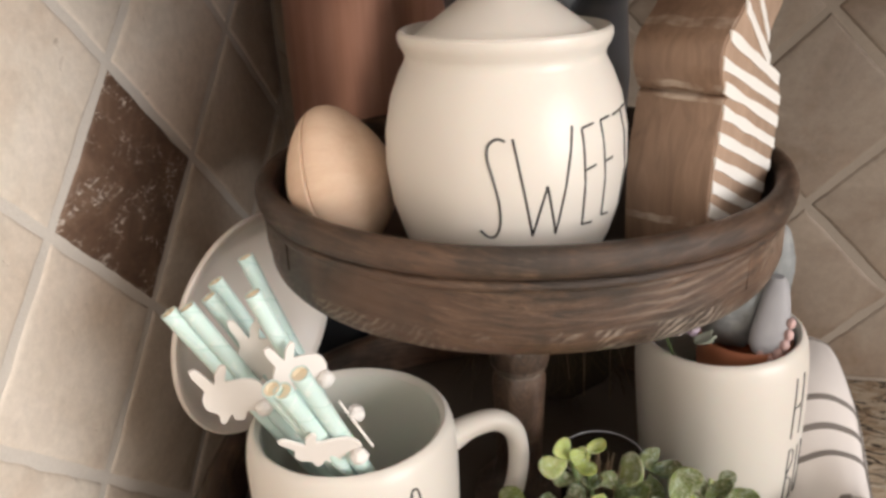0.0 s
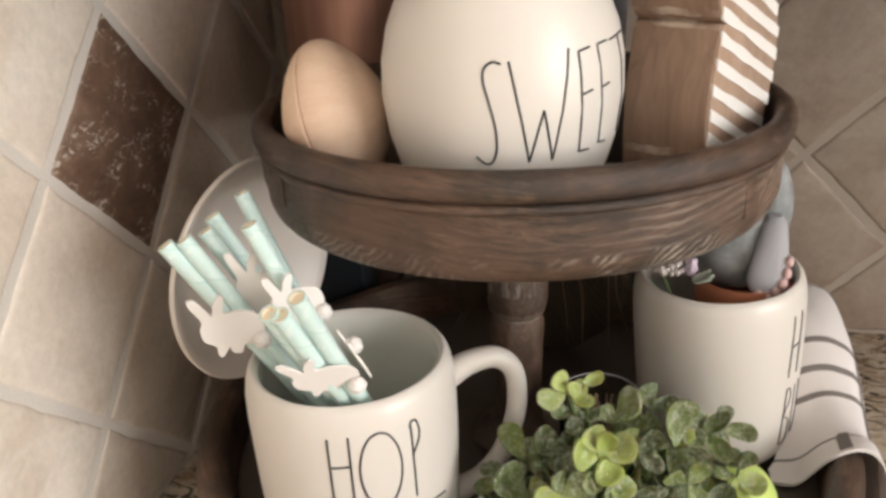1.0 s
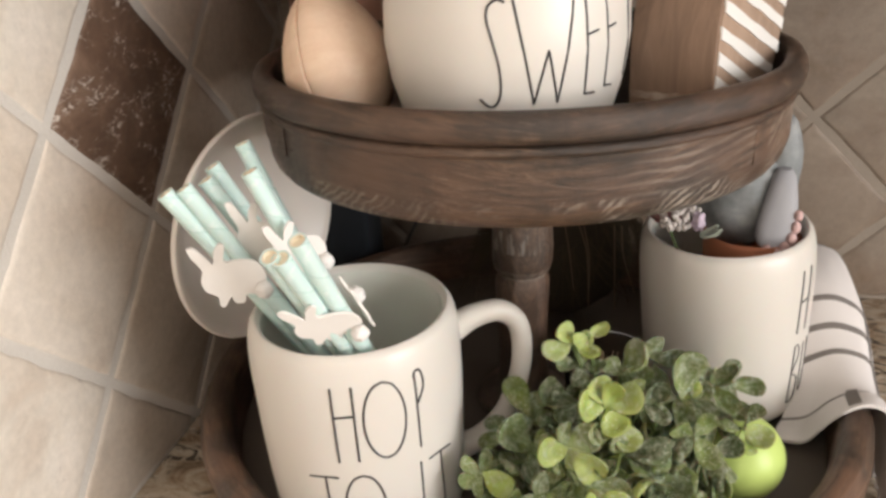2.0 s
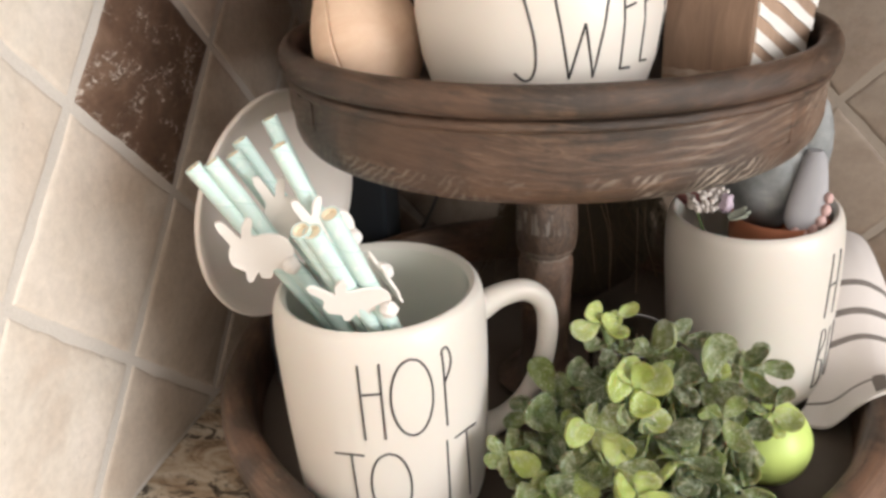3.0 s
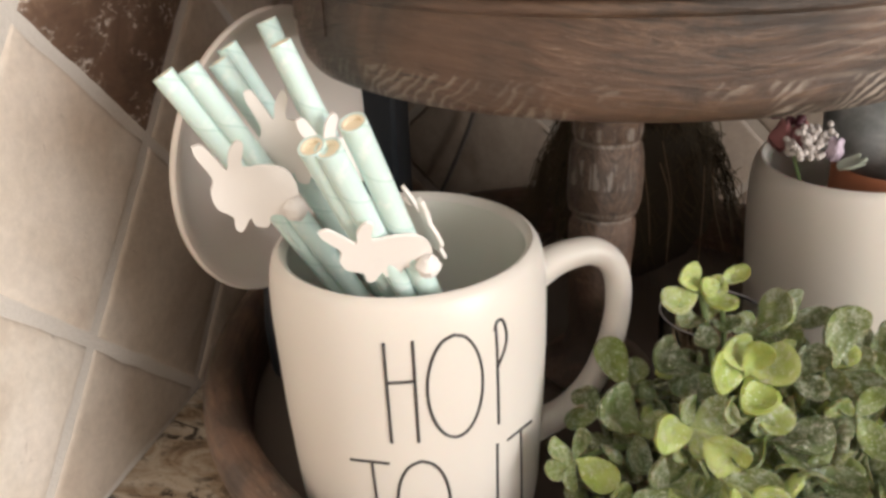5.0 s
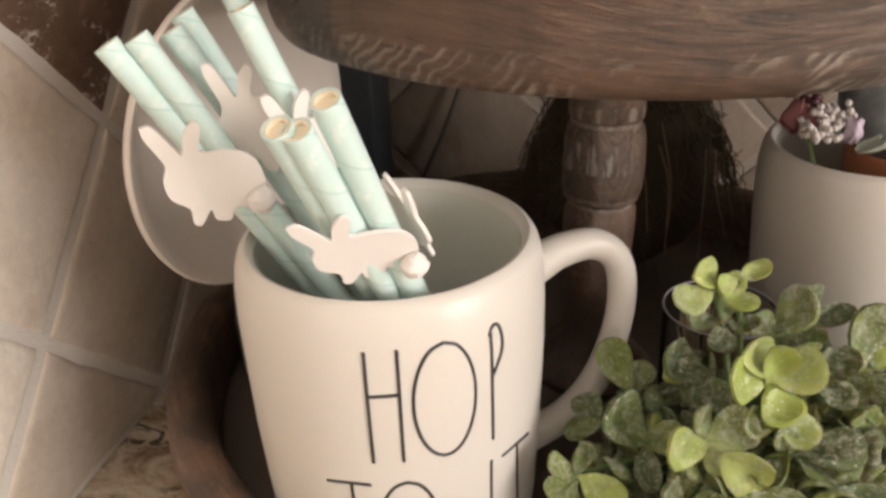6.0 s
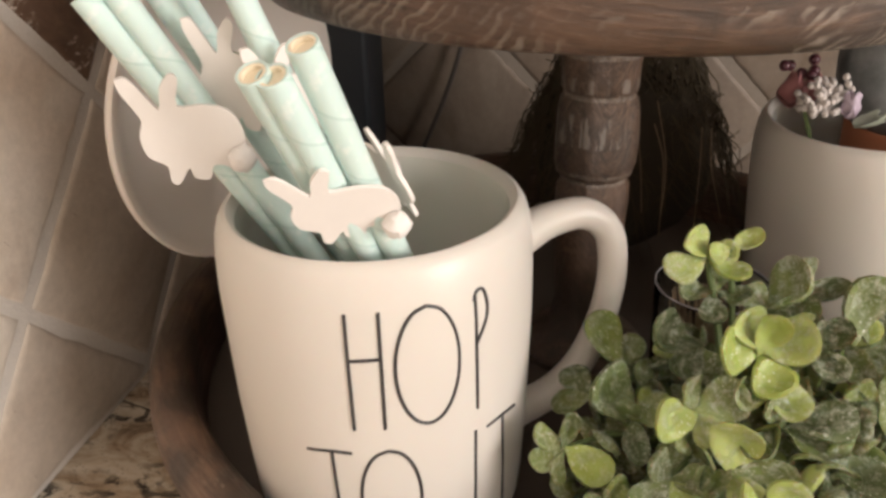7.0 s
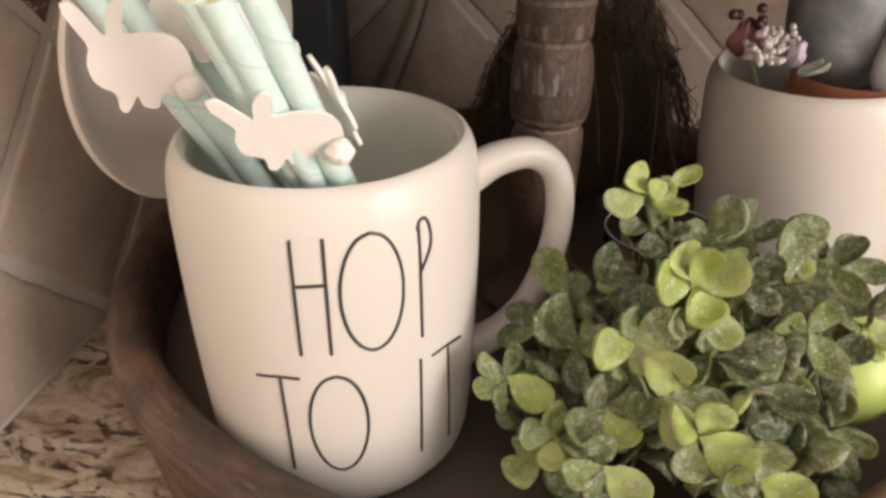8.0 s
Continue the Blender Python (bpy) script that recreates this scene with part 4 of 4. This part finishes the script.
for i in range(6):
    part("rose_petal", petal(0.012, 0.0062, 0.5, i + 9), M_ROSE, posy, "dusty red petal").matrix_basis = Matrix.Translation((-0.006 + 0.005 * (i % 3), 0.002, 0.001 + 0.002 * (i % 2))) @ pose(0, 0, 0, 16 + 9 * i, 0, i * 62)
for i in range(3):
    part("sage_leaf", petal(0.012, 0.0040, 0.2, i + 30), M_SAGE, posy, "pale sage leaf").matrix_basis = Matrix.Translation((0.018, -0.012, -0.002)) @ pose(0, 0, 0, 15, 0, -60 - 35 * i)
for i in range(7):
    part("berry", ball((-0.009 + rng.uniform(-0.010, 0.012), rng.uniform(-0.003, 0.010), 0.017 + rng.uniform(-0.004, 0.009)), (0.0024, 0.0024, 0.0024), 10), M_BERRY, posy)


# ---------------------------------------------------------------- lime egg and dark twig nest
lime = thing("plastic_egg", Matrix.Translation((0.0725, 0.3720, 0.0670)) @ pose(0, 0, 0, 66, 12, 30), "lime green plastic egg lying on the lower tray", "egg")
part("body", lathe([(r * 0.88, z * 0.90) for r, z in EGG], 48), M_LIME, lime)

nest = thing("twig_nest", pose(-0.0350, 0.5650, FLOOR_LOW), "dark brown bundle of fine twigs and roots", "nest")
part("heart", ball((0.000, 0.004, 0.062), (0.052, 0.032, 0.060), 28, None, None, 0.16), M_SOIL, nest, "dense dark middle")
bm = bmesh.new()


def dome(a, t):
    """A point on the bundle's outside: a round it, t from the crown (0) down to the foot (1)."""
    wide = (0.05 + 0.95 * t) ** 0.9
    return Vector((0.083 * wide * math.cos(a), 0.004 + 0.040 * wide * math.sin(a), 0.004 + 0.150 * (1 - t ** 1.5)))


for i in range(760):                                       # long strands that fall from the crown
    a, t0 = rng.uniform(0, 2 * math.pi), rng.uniform(0.0, 0.62)
    t1, drift, puff = min(0.99, t0 + rng.uniform(0.15, 0.40)), rng.gauss(0, 0.55), rng.uniform(0.92, 1.07)
    line = []
    for k in range(4):
        p = dome(a + drift * k / 3, t0 + (t1 - t0) * k / 3)
        line.append(Vector((p.x * puff + rng.gauss(0, 0.0030), p.y * puff, max(0.003, p.z + rng.gauss(0, 0.0030)))))
    tube(smooth_path(line, 3), lambda t: 0.00050 * (1 - 0.5 * t), 4, bm)
for i in range(150):                                       # loose ends that curl away from the outline
    a, t = rng.choice((0.0, math.pi)) + rng.gauss(0, 0.5), rng.uniform(0.10, 0.75)
    p = dome(a, t)
    out = Vector((math.cos(a), 0.4 * math.sin(a), rng.gauss(0.1, 0.6))).normalized()
    line = [p, p + out * rng.uniform(0.002, 0.006) + Vector((0, 0, rng.gauss(0, 0.004))), p + out * rng.uniform(0.003, 0.011) + Vector((0, 0, rng.gauss(-0.004, 0.006)))]
    tube(smooth_path([Vector((q.x, q.y, max(0.003, q.z))) for q in line], 4), 0.00036, 4, bm)
tagged(part("twig", bm, M_TWIG, nest, "fine tangled dark twigs"), kind="stuff")
bm = bmesh.new()
for i in range(5):
    x = rng.uniform(0.000, 0.050)
    line = [Vector((x, -0.040, rng.uniform(0.09, 0.12))), Vector((x + rng.uniform(-0.002, 0.008), -0.045, 0.075)), Vector((x + rng.uniform(0.0, 0.012), -0.043, rng.uniform(0.03, 0.055)))]
    tube(smooth_path(line, 6), 0.00028, 4, bm)
tagged(part("pale_fibre", bm, M_TWIG_PALE, nest, "a few pale loose fibres"), kind="stuff")


# ---------------------------------------------------------------- tea towel over the lower rim
SECTIONS = [          # how far back, then the line across the rim from inside to outside
    (0.00, [(0.108, 0.428, 0.046), (0.122, 0.424, 0.050), (0.134, 0.420, 0.070), (0.146, 0.418, 0.0815), (0.157, 0.418, 0.0815), (0.165, 0.417, 0.069), (0.169, 0.414, 0.040), (0.171, 0.412, 0.008)]),
    (0.32, [(0.118, 0.470, 0.083), (0.130, 0.470, 0.091), (0.142, 0.470, 0.095), (0.152, 0.469, 0.094), (0.162, 0.468, 0.088), (0.169, 0.467, 0.071), (0.174, 0.466, 0.040), (0.177, 0.465, 0.008)]),
    (0.80, [(0.112, 0.572, 0.103), (0.124, 0.572, 0.106), (0.136, 0.571, 0.108), (0.149, 0.570, 0.107), (0.160, 0.569, 0.101), (0.169, 0.568, 0.084), (0.176, 0.566, 0.048), (0.180, 0.565, 0.008)]),
    (1.00, [(0.112, 0.610, 0.040), (0.124, 0.612, 0.042), (0.136, 0.612, 0.043), (0.149, 0.612, 0.041), (0.160, 0.611, 0.037), (0.169, 0.610, 0.030), (0.176, 0.608, 0.018), (0.180, 0.606, 0.006)]),
]
SECTIONS = [(at, smooth_path(line, 6)) for at, line in SECTIONS]


def towel_point(u, v):
    """u: 0 inside the tray to 1 outside; v: 0 at the near hem to 1 at the far end."""
    k = min(1.0, max(0.0, u)) * 41.999
    i, f = int(k), k - int(k)
    line = [(at, pts[i].lerp(pts[i + 1], f)) for at, pts in SECTIONS]
    x = min(1.0, max(0.0, v))
    total = Vector()
    for j, (at, p) in enumerate(line):                     # one smooth curve through the four sections
        w = 1.0
        for m, (other, _) in enumerate(line):
            if m != j:
                w *= (x - other) / (at - other)
        total += p * w
    total.x += 0.0016 * noise.noise((u * 3.0, v * 7.0, 0.4))
    total.z += 0.0022 * noise.noise((u * 2.6, v * 5.5, 3.4)) + 0.0016 * math.sin(15 * v + 4 * u) * min(1.0, 3 * v)
    total.y += v - x if v < 0 else 0.0
    total.z = max(total.z, 0.004)
    return total


def towel_patch(u0, u1, v0, v1, nu, nv, lift, thick):
    bm = bmesh.new()
    g = []
    for i in range(nu + 1):
        row = []
        for j in range(nv + 1):
            u, v = u0 + (u1 - u0) * i / nu, v0 + (v1 - v0) * j / nv
            p = towel_point(u, v)
            n = (towel_point(u + 0.01, v) - p).cross(towel_point(u, v + 0.01) - p).normalized()
            row.append(bm.verts.new(p + n * lift))
        g.append(row)
    for i in range(nu):
        for j in range(nv):
            bm.faces.new((g[i][j], g[i + 1][j], g[i + 1][j + 1], g[i][j + 1]))
    bmesh.ops.recalc_face_normals(bm, faces=bm.faces)
    made = bmesh.ops.extrude_face_region(bm, geom=bm.faces[:])["geom"]
    for v in [q for q in made if isinstance(q, bmesh.types.BMVert)]:
        v.co.z -= thick
    return bm


towel = tagged(new("tea_towel"), "white cotton tea towel with charcoal stripes draped over the tray rim", "towel")
part("cloth", towel_patch(0, 1, 0, 1, 44, 44, 0.0, 0.0022), M_CLOTH, towel)
part("hem", towel_patch(0, 1, -0.012, 0.035, 44, 4, 0.0008, 0.0024), M_CLOTH, towel, "folded hem")
for v, w in ((0.050, 0.007), (0.245, 0.016), (0.325, 0.016), (0.405, 0.014), (0.700, 0.009)):
    part("stripe", towel_patch(0.0, 1.0, v, v + w, 44, 2, 0.0005, 0.0006), M_STRIPE, towel, "charcoal woven stripe")
part("stripe", towel_patch(0.60, 0.625, 0.06, 0.95, 2, 44, 0.0006, 0.0006), M_STRIPE, towel, "charcoal woven stripe")
part("hem_tab", towel_patch(0.385, 0.455, -0.010, 0.062, 6, 5, 0.0017, 0.0008), M_STRIPE, towel, "short grey cloth tab on the hem")
for i in range(6):
    p = towel_point(0.995, 0.02 + 0.07 * i)
    part("tassel", tube(smooth_path([p, p + Vector((0.002, -0.001, -0.008)), p + Vector((0.003, -0.002, -0.015))], 5), lambda t: 0.0019 - 0.0006 * math.sin(9 * t), 7), M_CLOTH, towel)


# ---------------------------------------------------------------- small glass with dried grass, behind the mug handle
def clear_glass():
    n = Nodes("clear_glass")
    n.bsdf.inputs["Transmission Weight"].default_value, n.bsdf.inputs["IOR"].default_value = 1.0, 1.45
    return n.done((0.93, 0.97, 0.95), 0.03)


cup = thing("glass_cup", pose(0.0030, 0.4060, FLOOR_LOW), "small clear glass holding a tuft of dried grass", "glass")
part("body", lathe([(0, 0), (0.0205, 0), (0.0225, 0.002), (0.0248, 0.0625), (0.0246, 0.0640), (0.0238, 0.0633), (0.0216, 0.006), (0, 0.005)], 40), clear_glass(), cup)
# Opaque pale ring for the glint along the glass edge.
part("lip", lathe([(0.0244 + 0.0004 * math.cos(a), 0.0644 + 0.0004 * math.sin(a)) for a in (2 * math.pi * i / 8 for i in range(9))], 40), M_FOOT, cup, "glass lip, the light it catches put in as pale grey")
tuft = bmesh.new()
for i in range(130):
    a, d = rng.uniform(0, 2 * math.pi), rng.uniform(0.2, 1.0)
    foot, tip = Vector((0.003 * math.cos(a), 0.003 * math.sin(a), 0.006)), Vector((0.0205 * d * math.cos(a), 0.0205 * d * math.sin(a), rng.uniform(0.040, 0.060)))
    tube(smooth_path([foot, foot.lerp(tip, 0.5) * 1.0, tip], 2), 0.00035, 4, tuft)
tagged(part("dried_grass", tuft, M_TWIG_PALE, cup, "grey-brown dried grass"), kind="stuff")


# ---------------------------------------------------------------- artificial plant
def leaf_mesh(length, width, cup, seed):
    """A thick round plastic leaf, its stalk at the origin, growing along y."""
    bm = bmesh.new()
    segs, middle, half = 18, length * 0.56, length * 0.44
    layers = []
    for low in (0.0, -0.0015):
        hub = bm.verts.new((0, middle, low))
        rings = []
        for k in (0.45, 0.8, 1.0):
            row = []
            for i in range(segs):
                a = 2 * math.pi * i / segs
                x, y = width * k * math.sin(a) * (1 - 0.26 * math.cos(a)), middle - half * k * math.cos(a)
                if k == 1.0 and i == 0:
                    y = 0.0
                rise = cup * length * k * k * (0.75 + 0.35 * math.sin(2 * a + seed)) - 0.10 * length * max(0.0, math.cos(a)) * k
                rise += 0.0016 * noise.noise((x * 150, y * 150, seed * 2.3)) + (0.0007 if 0.7 < k < 0.9 and low == 0.0 else 0.0)
                row.append(bm.verts.new((x, y, rise + (low if k < 1.0 else low * 0.75))))
            rings.append(row)
        for i in range(segs):
            j = (i + 1) % segs
            bm.faces.new((hub, rings[0][i], rings[0][j]))
            for a, b in zip(rings, rings[1:]):
                bm.faces.new((a[i], b[i], b[j], a[j]))
        layers.append(rings[-1])
    for i in range(segs):
        j = (i + 1) % segs
        bm.faces.new((layers[0][i], layers[0][j], layers[1][j], layers[1][i]))
    return bm


def shared_leaf(name, material, *args):
    ob = part(name, leaf_mesh(*args), material)
    mesh = ob.data
    bpy.data.objects.remove(ob)
    return mesh


GREEN = [shared_leaf("leaf", M_LEAF, 0.0150 + 0.0016 * i, 0.0064 + 0.0006 * (i % 3), 0.12 + 0.06 * i, i) for i in range(4)]
LIMES = [shared_leaf("leaf", M_TIP, 0.0150 + 0.0014 * i, 0.0066 + 0.0006 * i, 0.10 + 0.06 * i, i + 7) for i in range(3)]
ROOT = Vector((0.0080, 0.3300, FLOOR_LOW))
plant = thing("artificial_plant", Matrix.Translation(ROOT), "bushy artificial plant with frosted round green leaves", "plant")
part("pot", lathe([(0, 0), (0.026, 0), (0.028, 0.004), (0.031, 0.034), (0.029, 0.036), (0.027, 0.030), (0, 0.028)], 40), M_SOIL, plant, "small dark pot hidden by leaves")
rng = random.Random(23)


def leaf(at, out, face, size, lime_leaf, roll):
    ob = new("leaf", rng.choice(LIMES if lime_leaf else GREEN))
    ob.parent = plant
    across = out.cross(face).normalized()
    q = Matrix((across, out, across.cross(out))).transposed().to_4x4()
    ob.matrix_basis = Matrix.Translation(at) @ q @ pose(0, 0, 0, 0, roll, 0) @ Matrix.Scale(size, 4)


def sprig(tip, lime_pairs, pairs=5, size=1.0):
    """One stem from the pot to its tip, with pairs of leaves and a rosette at the end."""
    tip = Vector(tip) - ROOT
    start = Vector((tip.x * 0.22, tip.y * 0.22, 0.030))
    mid = start.lerp(tip, 0.5) + Vector((0, 0, 0.010))
    line = smooth_path([start, mid, tip], 8)
    part("stem", tube(line, lambda t: 0.0012 - 0.0004 * t, 6), M_STEM, plant)
    for k in range(pairs):
        t = 1.0 - 0.125 * k
        i = min(len(line) - 2, max(0, round(t * (len(line) - 1))))
        p, d = line[i], (line[min(i + 1, len(line) - 1)] - line[max(0, i - 1)]).normalized()
        facing = (d + Vector((rng.gauss(0, 0.35), -0.25 + rng.gauss(0, 0.35), 0.10))).normalized()
        side = d.cross(Vector((rng.gauss(0, 1), rng.gauss(0, 1), rng.gauss(0, 1)))).normalized()
        if k % 2:
            side = d.cross(side).normalized()
        count = rng.choice((3, 4)) if k == 0 else 2
        for s in range(count):
            turn = Matrix.Rotation(2 * math.pi * s / count + rng.gauss(0, 0.25), 3, d)
            out = (turn @ side + d * (0.42 if k == 0 else 0.30) + Vector((0, 0, 0.10))).normalized()
            leaf(p, out, facing, size * rng.uniform(0.72, 1.12) * (0.76 if k == 0 else 0.96), k < lime_pairs, rng.gauss(0, 20))


ACROSS, RISE, FRONT = Vector((0.982, 0.191, 0.0)), Vector((-0.087, 0.446, 0.891)), Vector((0.17, -0.874, 0.454))   # the bush's open side


def rosette(hub, *leaves):
    """Leaves round the end of one stem: direction in degrees, length and width in mm, how far the tip comes forward, lime or not."""
    hub = Vector(hub) - ROOT
    start = Vector((hub.x * 0.2, hub.y * 0.2, 0.030))
    way = smooth_path([start, start.lerp(hub, 0.55) + Vector((0, 0.004, 0.008)), hub], 7)
    part("stem", tube(way, lambda t: 0.0013 - 0.0003 * t, 6), M_STEM, plant)
    for turn, length, width, forward, lime_leaf in leaves:
        out = (ACROSS * math.cos(radians(turn)) + RISE * math.sin(radians(turn)) + FRONT * forward).normalized()
        face = (FRONT + Vector((rng.gauss(0, 0.42), rng.gauss(0, 0.30), 0.35 + rng.gauss(0, 0.40)))).normalized()
        kinds = LIMES if lime_leaf else GREEN
        mesh = rng.choice(kinds)
        ob = new("leaf", mesh)
        ob.parent = plant
        across = out.cross(face).normalized()
        q = Matrix((across, out, across.cross(out))).transposed().to_4x4()
        ob.matrix_basis = Matrix.Translation(hub) @ q @ pose(0, 0, 0, 0, rng.gauss(0, 12), 0) @ Matrix.Diagonal((width / 15.2, length / 17.0, (width + length) / 25, 1))


rosette((-0.013, 0.334, 0.154), (125, 12, 10, 0.2, 1), (197, 18, 12, 0.3, 1), (22, 12, 9, 0.2, 1), (-28, 15, 8, 0.4, 1))
rosette((-0.006, 0.336, 0.158), (20, 11, 7, 0.0, 1), (200, 9, 8, 0.2, 1))
rosette((-0.009, 0.338, 0.140), (178, 13, 9, 0.3, 0), (-12, 13, 10, 0.4, 0), (-100, 13, 10, 0.5, 0), (70, 11, 8, 0.0, 0))
rosette((0.004, 0.318, 0.130), (172, 17, 16, 0.35, 1), (112, 15, 13, 0.1, 1), (68, 16, 10, 0.6, 1), (18, 20, 16, 0.3, 1), (-68, 18, 16, 0.5, 1))
rosette((0.008, 0.316, 0.121), (-50, 15, 13, 0.3, 1), (-160, 14, 12, 0.3, 0))
rosette((-0.011, 0.331, 0.122), (163, 20, 16, 0.3, 0), (-135, 16, 12, 0.4, 0), (-70, 14, 12, 0.4, 0))
rosette((-0.014, 0.309, 0.111), (102, 14, 11, 0.3, 0), (186, 17, 14, 0.4, 1), (-58, 12, 10, 0.5, 1), (25, 19, 16, 0.3, 0))
rosette((0.014, 0.309, 0.109), (8, 25, 17, 0.35, 0), (-140, 15, 12, 0.3, 0), (120, 14, 12, 0.3, 0), (-35, 20, 13, 0.2, 0))
rosette((-0.033, 0.315, 0.101), (130, 22, 18, 0.25, 0), (20, 15, 12, 0.3, 0), (-90, 14, 11, 0.4, 0))
rosette((-0.0365, 0.348, 0.099), (115, 24, 13, 0.15, 0), (60, 15, 11, 0.2, 0), (-20, 14, 12, 0.4, 0))
rosette((-0.047, 0.336, 0.094), (128, 16, 12, 0.3, 0), (192, 15, 10, 0.3, 0), (30, 14, 12, 0.2, 0))
rosette((-0.055, 0.302, 0.096), (148, 14, 9, 0.3, 0), (72, 14, 6, 0.3, 0), (202, 14, 9, 0.4, 0), (-112, 13, 8, 0.5, 0), (-32, 18, 12, 0.4, 1))
rosette((-0.003, 0.297, 0.099), (80, 17, 16, 0.3, 1), (-8, 22, 13, 0.4, 0), (200, 14, 11, 0.4, 0), (-62, 18, 13, 0.5, 1))
rosette((0.011, 0.345, 0.130), (52, 22, 17, 0.2, 0), (0, 15, 13, 0.4, 0), (130, 14, 11, 0.2, 0), (-60, 16, 13, 0.4, 0))
rosette((0.039, 0.348, 0.117), (74, 26, 16, 0.2, 0), (160, 17, 10, 0.3, 0), (-18, 19, 13, 0.3, 0), (-80, 19, 13, 0.5, 0), (30, 15, 9, 0.1, 1))
rosette((0.029, 0.372, 0.122), (100, 15, 12, 0.2, 0), (10, 15, 11, 0.3, 0), (-90, 18, 14, 0.4, 0))
rosette((-0.022, 0.291, 0.096), (118, 14, 12, 0.4, 0), (-150, 17, 12, 0.5, 0), (-55, 15, 12, 0.5, 1), (10, 14, 11, 0.3, 0))
rosette((0.027, 0.303, 0.101), (-20, 18, 12, 0.4, 0), (-82, 19, 15, 0.5, 0), (58, 15, 11, 0.2, 0), (200, 16, 13, 0.4, 1))
rosette((-0.037, 0.287, 0.086), (95, 15, 12, 0.4, 0), (170, 15, 11, 0.4, 0), (-20, 16, 12, 0.5, 0), (-100, 14, 11, 0.5, 1))
rosette((0.007, 0.280, 0.098), (-30, 18, 15, 0.4, 1), (60, 15, 13, 0.3, 1), (150, 16, 12, 0.4, 1), (-120, 17, 13, 0.5, 0))
rosette((0.068, 0.374, 0.112), (-8, 19, 12, 0.2, 0), (78, 14, 10, 0.2, 0), (150, 14, 8, 0.4, 1), (-110, 17, 12, 0.4, 0))
rosette((0.049, 0.350, 0.112), (-95, 20, 13, 0.4, 0), (60, 15, 11, 0.2, 0), (180, 16, 12, 0.3, 0))
rosette((0.072, 0.348, 0.102), (-28, 16, 12, 0.3, 1), (-85, 15, 11, 0.4, 1), (60, 14, 9, 0.2, 0), (170, 17, 12, 0.3, 0))
rosette((0.057, 0.336, 0.094), (-60, 20, 12, 0.3, 0), (-120, 18, 12, 0.4, 0), (20, 16, 11, 0.3, 0), (110, 15, 11, 0.2, 0))
rosette((0.038, 0.311, 0.089), (-45, 19, 13, 0.4, 0), (-130, 17, 13, 0.5, 0), (45, 16, 12, 0.3, 0), (140, 15, 11, 0.3, 0))
rosette((-0.040, 0.289, 0.072), (120, 15, 11, 0.4, 0), (-160, 15, 12, 0.4, 1), (-60, 16, 12, 0.4, 0), (20, 15, 11, 0.4, 0))
rosette((-0.021, 0.277, 0.084), (100, 15, 12, 0.4, 0), (190, 16, 11, 0.4, 0), (-40, 17, 13, 0.4, 1), (-110, 16, 11, 0.5, 0))
rosette((0.025, 0.275, 0.088), (70, 15, 12, 0.3, 0), (-20, 17, 13, 0.4, 1), (-100, 16, 13, 0.5, 0), (170, 15, 12, 0.4, 0))
rosette((0.056, 0.356, 0.121), (110, 15, 10, 0.2, 0), (30, 15, 11, 0.3, 0), (-50, 17, 12, 0.4, 0), (190, 15, 11, 0.3, 0))
rosette((0.062, 0.362, 0.105), (80, 14, 10, 0.2, 0), (-15, 17, 11, 0.3, 0), (-90, 18, 12, 0.4, 0), (200, 16, 11, 0.4, 1))
rosette((0.047, 0.330, 0.108), (50, 16, 11, 0.3, 0), (-60, 18, 12, 0.4, 0), (150, 15, 11, 0.4, 0), (-150, 16, 12, 0.4, 0))
rosette((0.022, 0.330, 0.124), (40, 15, 11, 0.3, 0), (-30, 17, 12, 0.4, 0), (120, 14, 10, 0.3, 0))
rosette((0.058, 0.318, 0.076), (-70, 20, 12, 0.3, 0), (-20, 18, 11, 0.3, 0), (60, 16, 11, 0.3, 0), (160, 16, 12, 0.4, 0))
for i in range(30):
    a = 2.399963 * i
    lift = 1 - (i + 0.5) / 30
    el = math.asin(min(1, -0.30 + 1.20 * lift))
    grow = rng.uniform(0.66, 0.92)
    sprig((0.0060 + 0.069 * math.cos(el) * math.cos(a) * grow, 0.3320 + 0.050 * math.cos(el) * math.sin(a) * grow, 0.066 + 0.062 * math.sin(el) * grow),
          rng.choice((0, 0, 0, 1)), 4, 0.92)


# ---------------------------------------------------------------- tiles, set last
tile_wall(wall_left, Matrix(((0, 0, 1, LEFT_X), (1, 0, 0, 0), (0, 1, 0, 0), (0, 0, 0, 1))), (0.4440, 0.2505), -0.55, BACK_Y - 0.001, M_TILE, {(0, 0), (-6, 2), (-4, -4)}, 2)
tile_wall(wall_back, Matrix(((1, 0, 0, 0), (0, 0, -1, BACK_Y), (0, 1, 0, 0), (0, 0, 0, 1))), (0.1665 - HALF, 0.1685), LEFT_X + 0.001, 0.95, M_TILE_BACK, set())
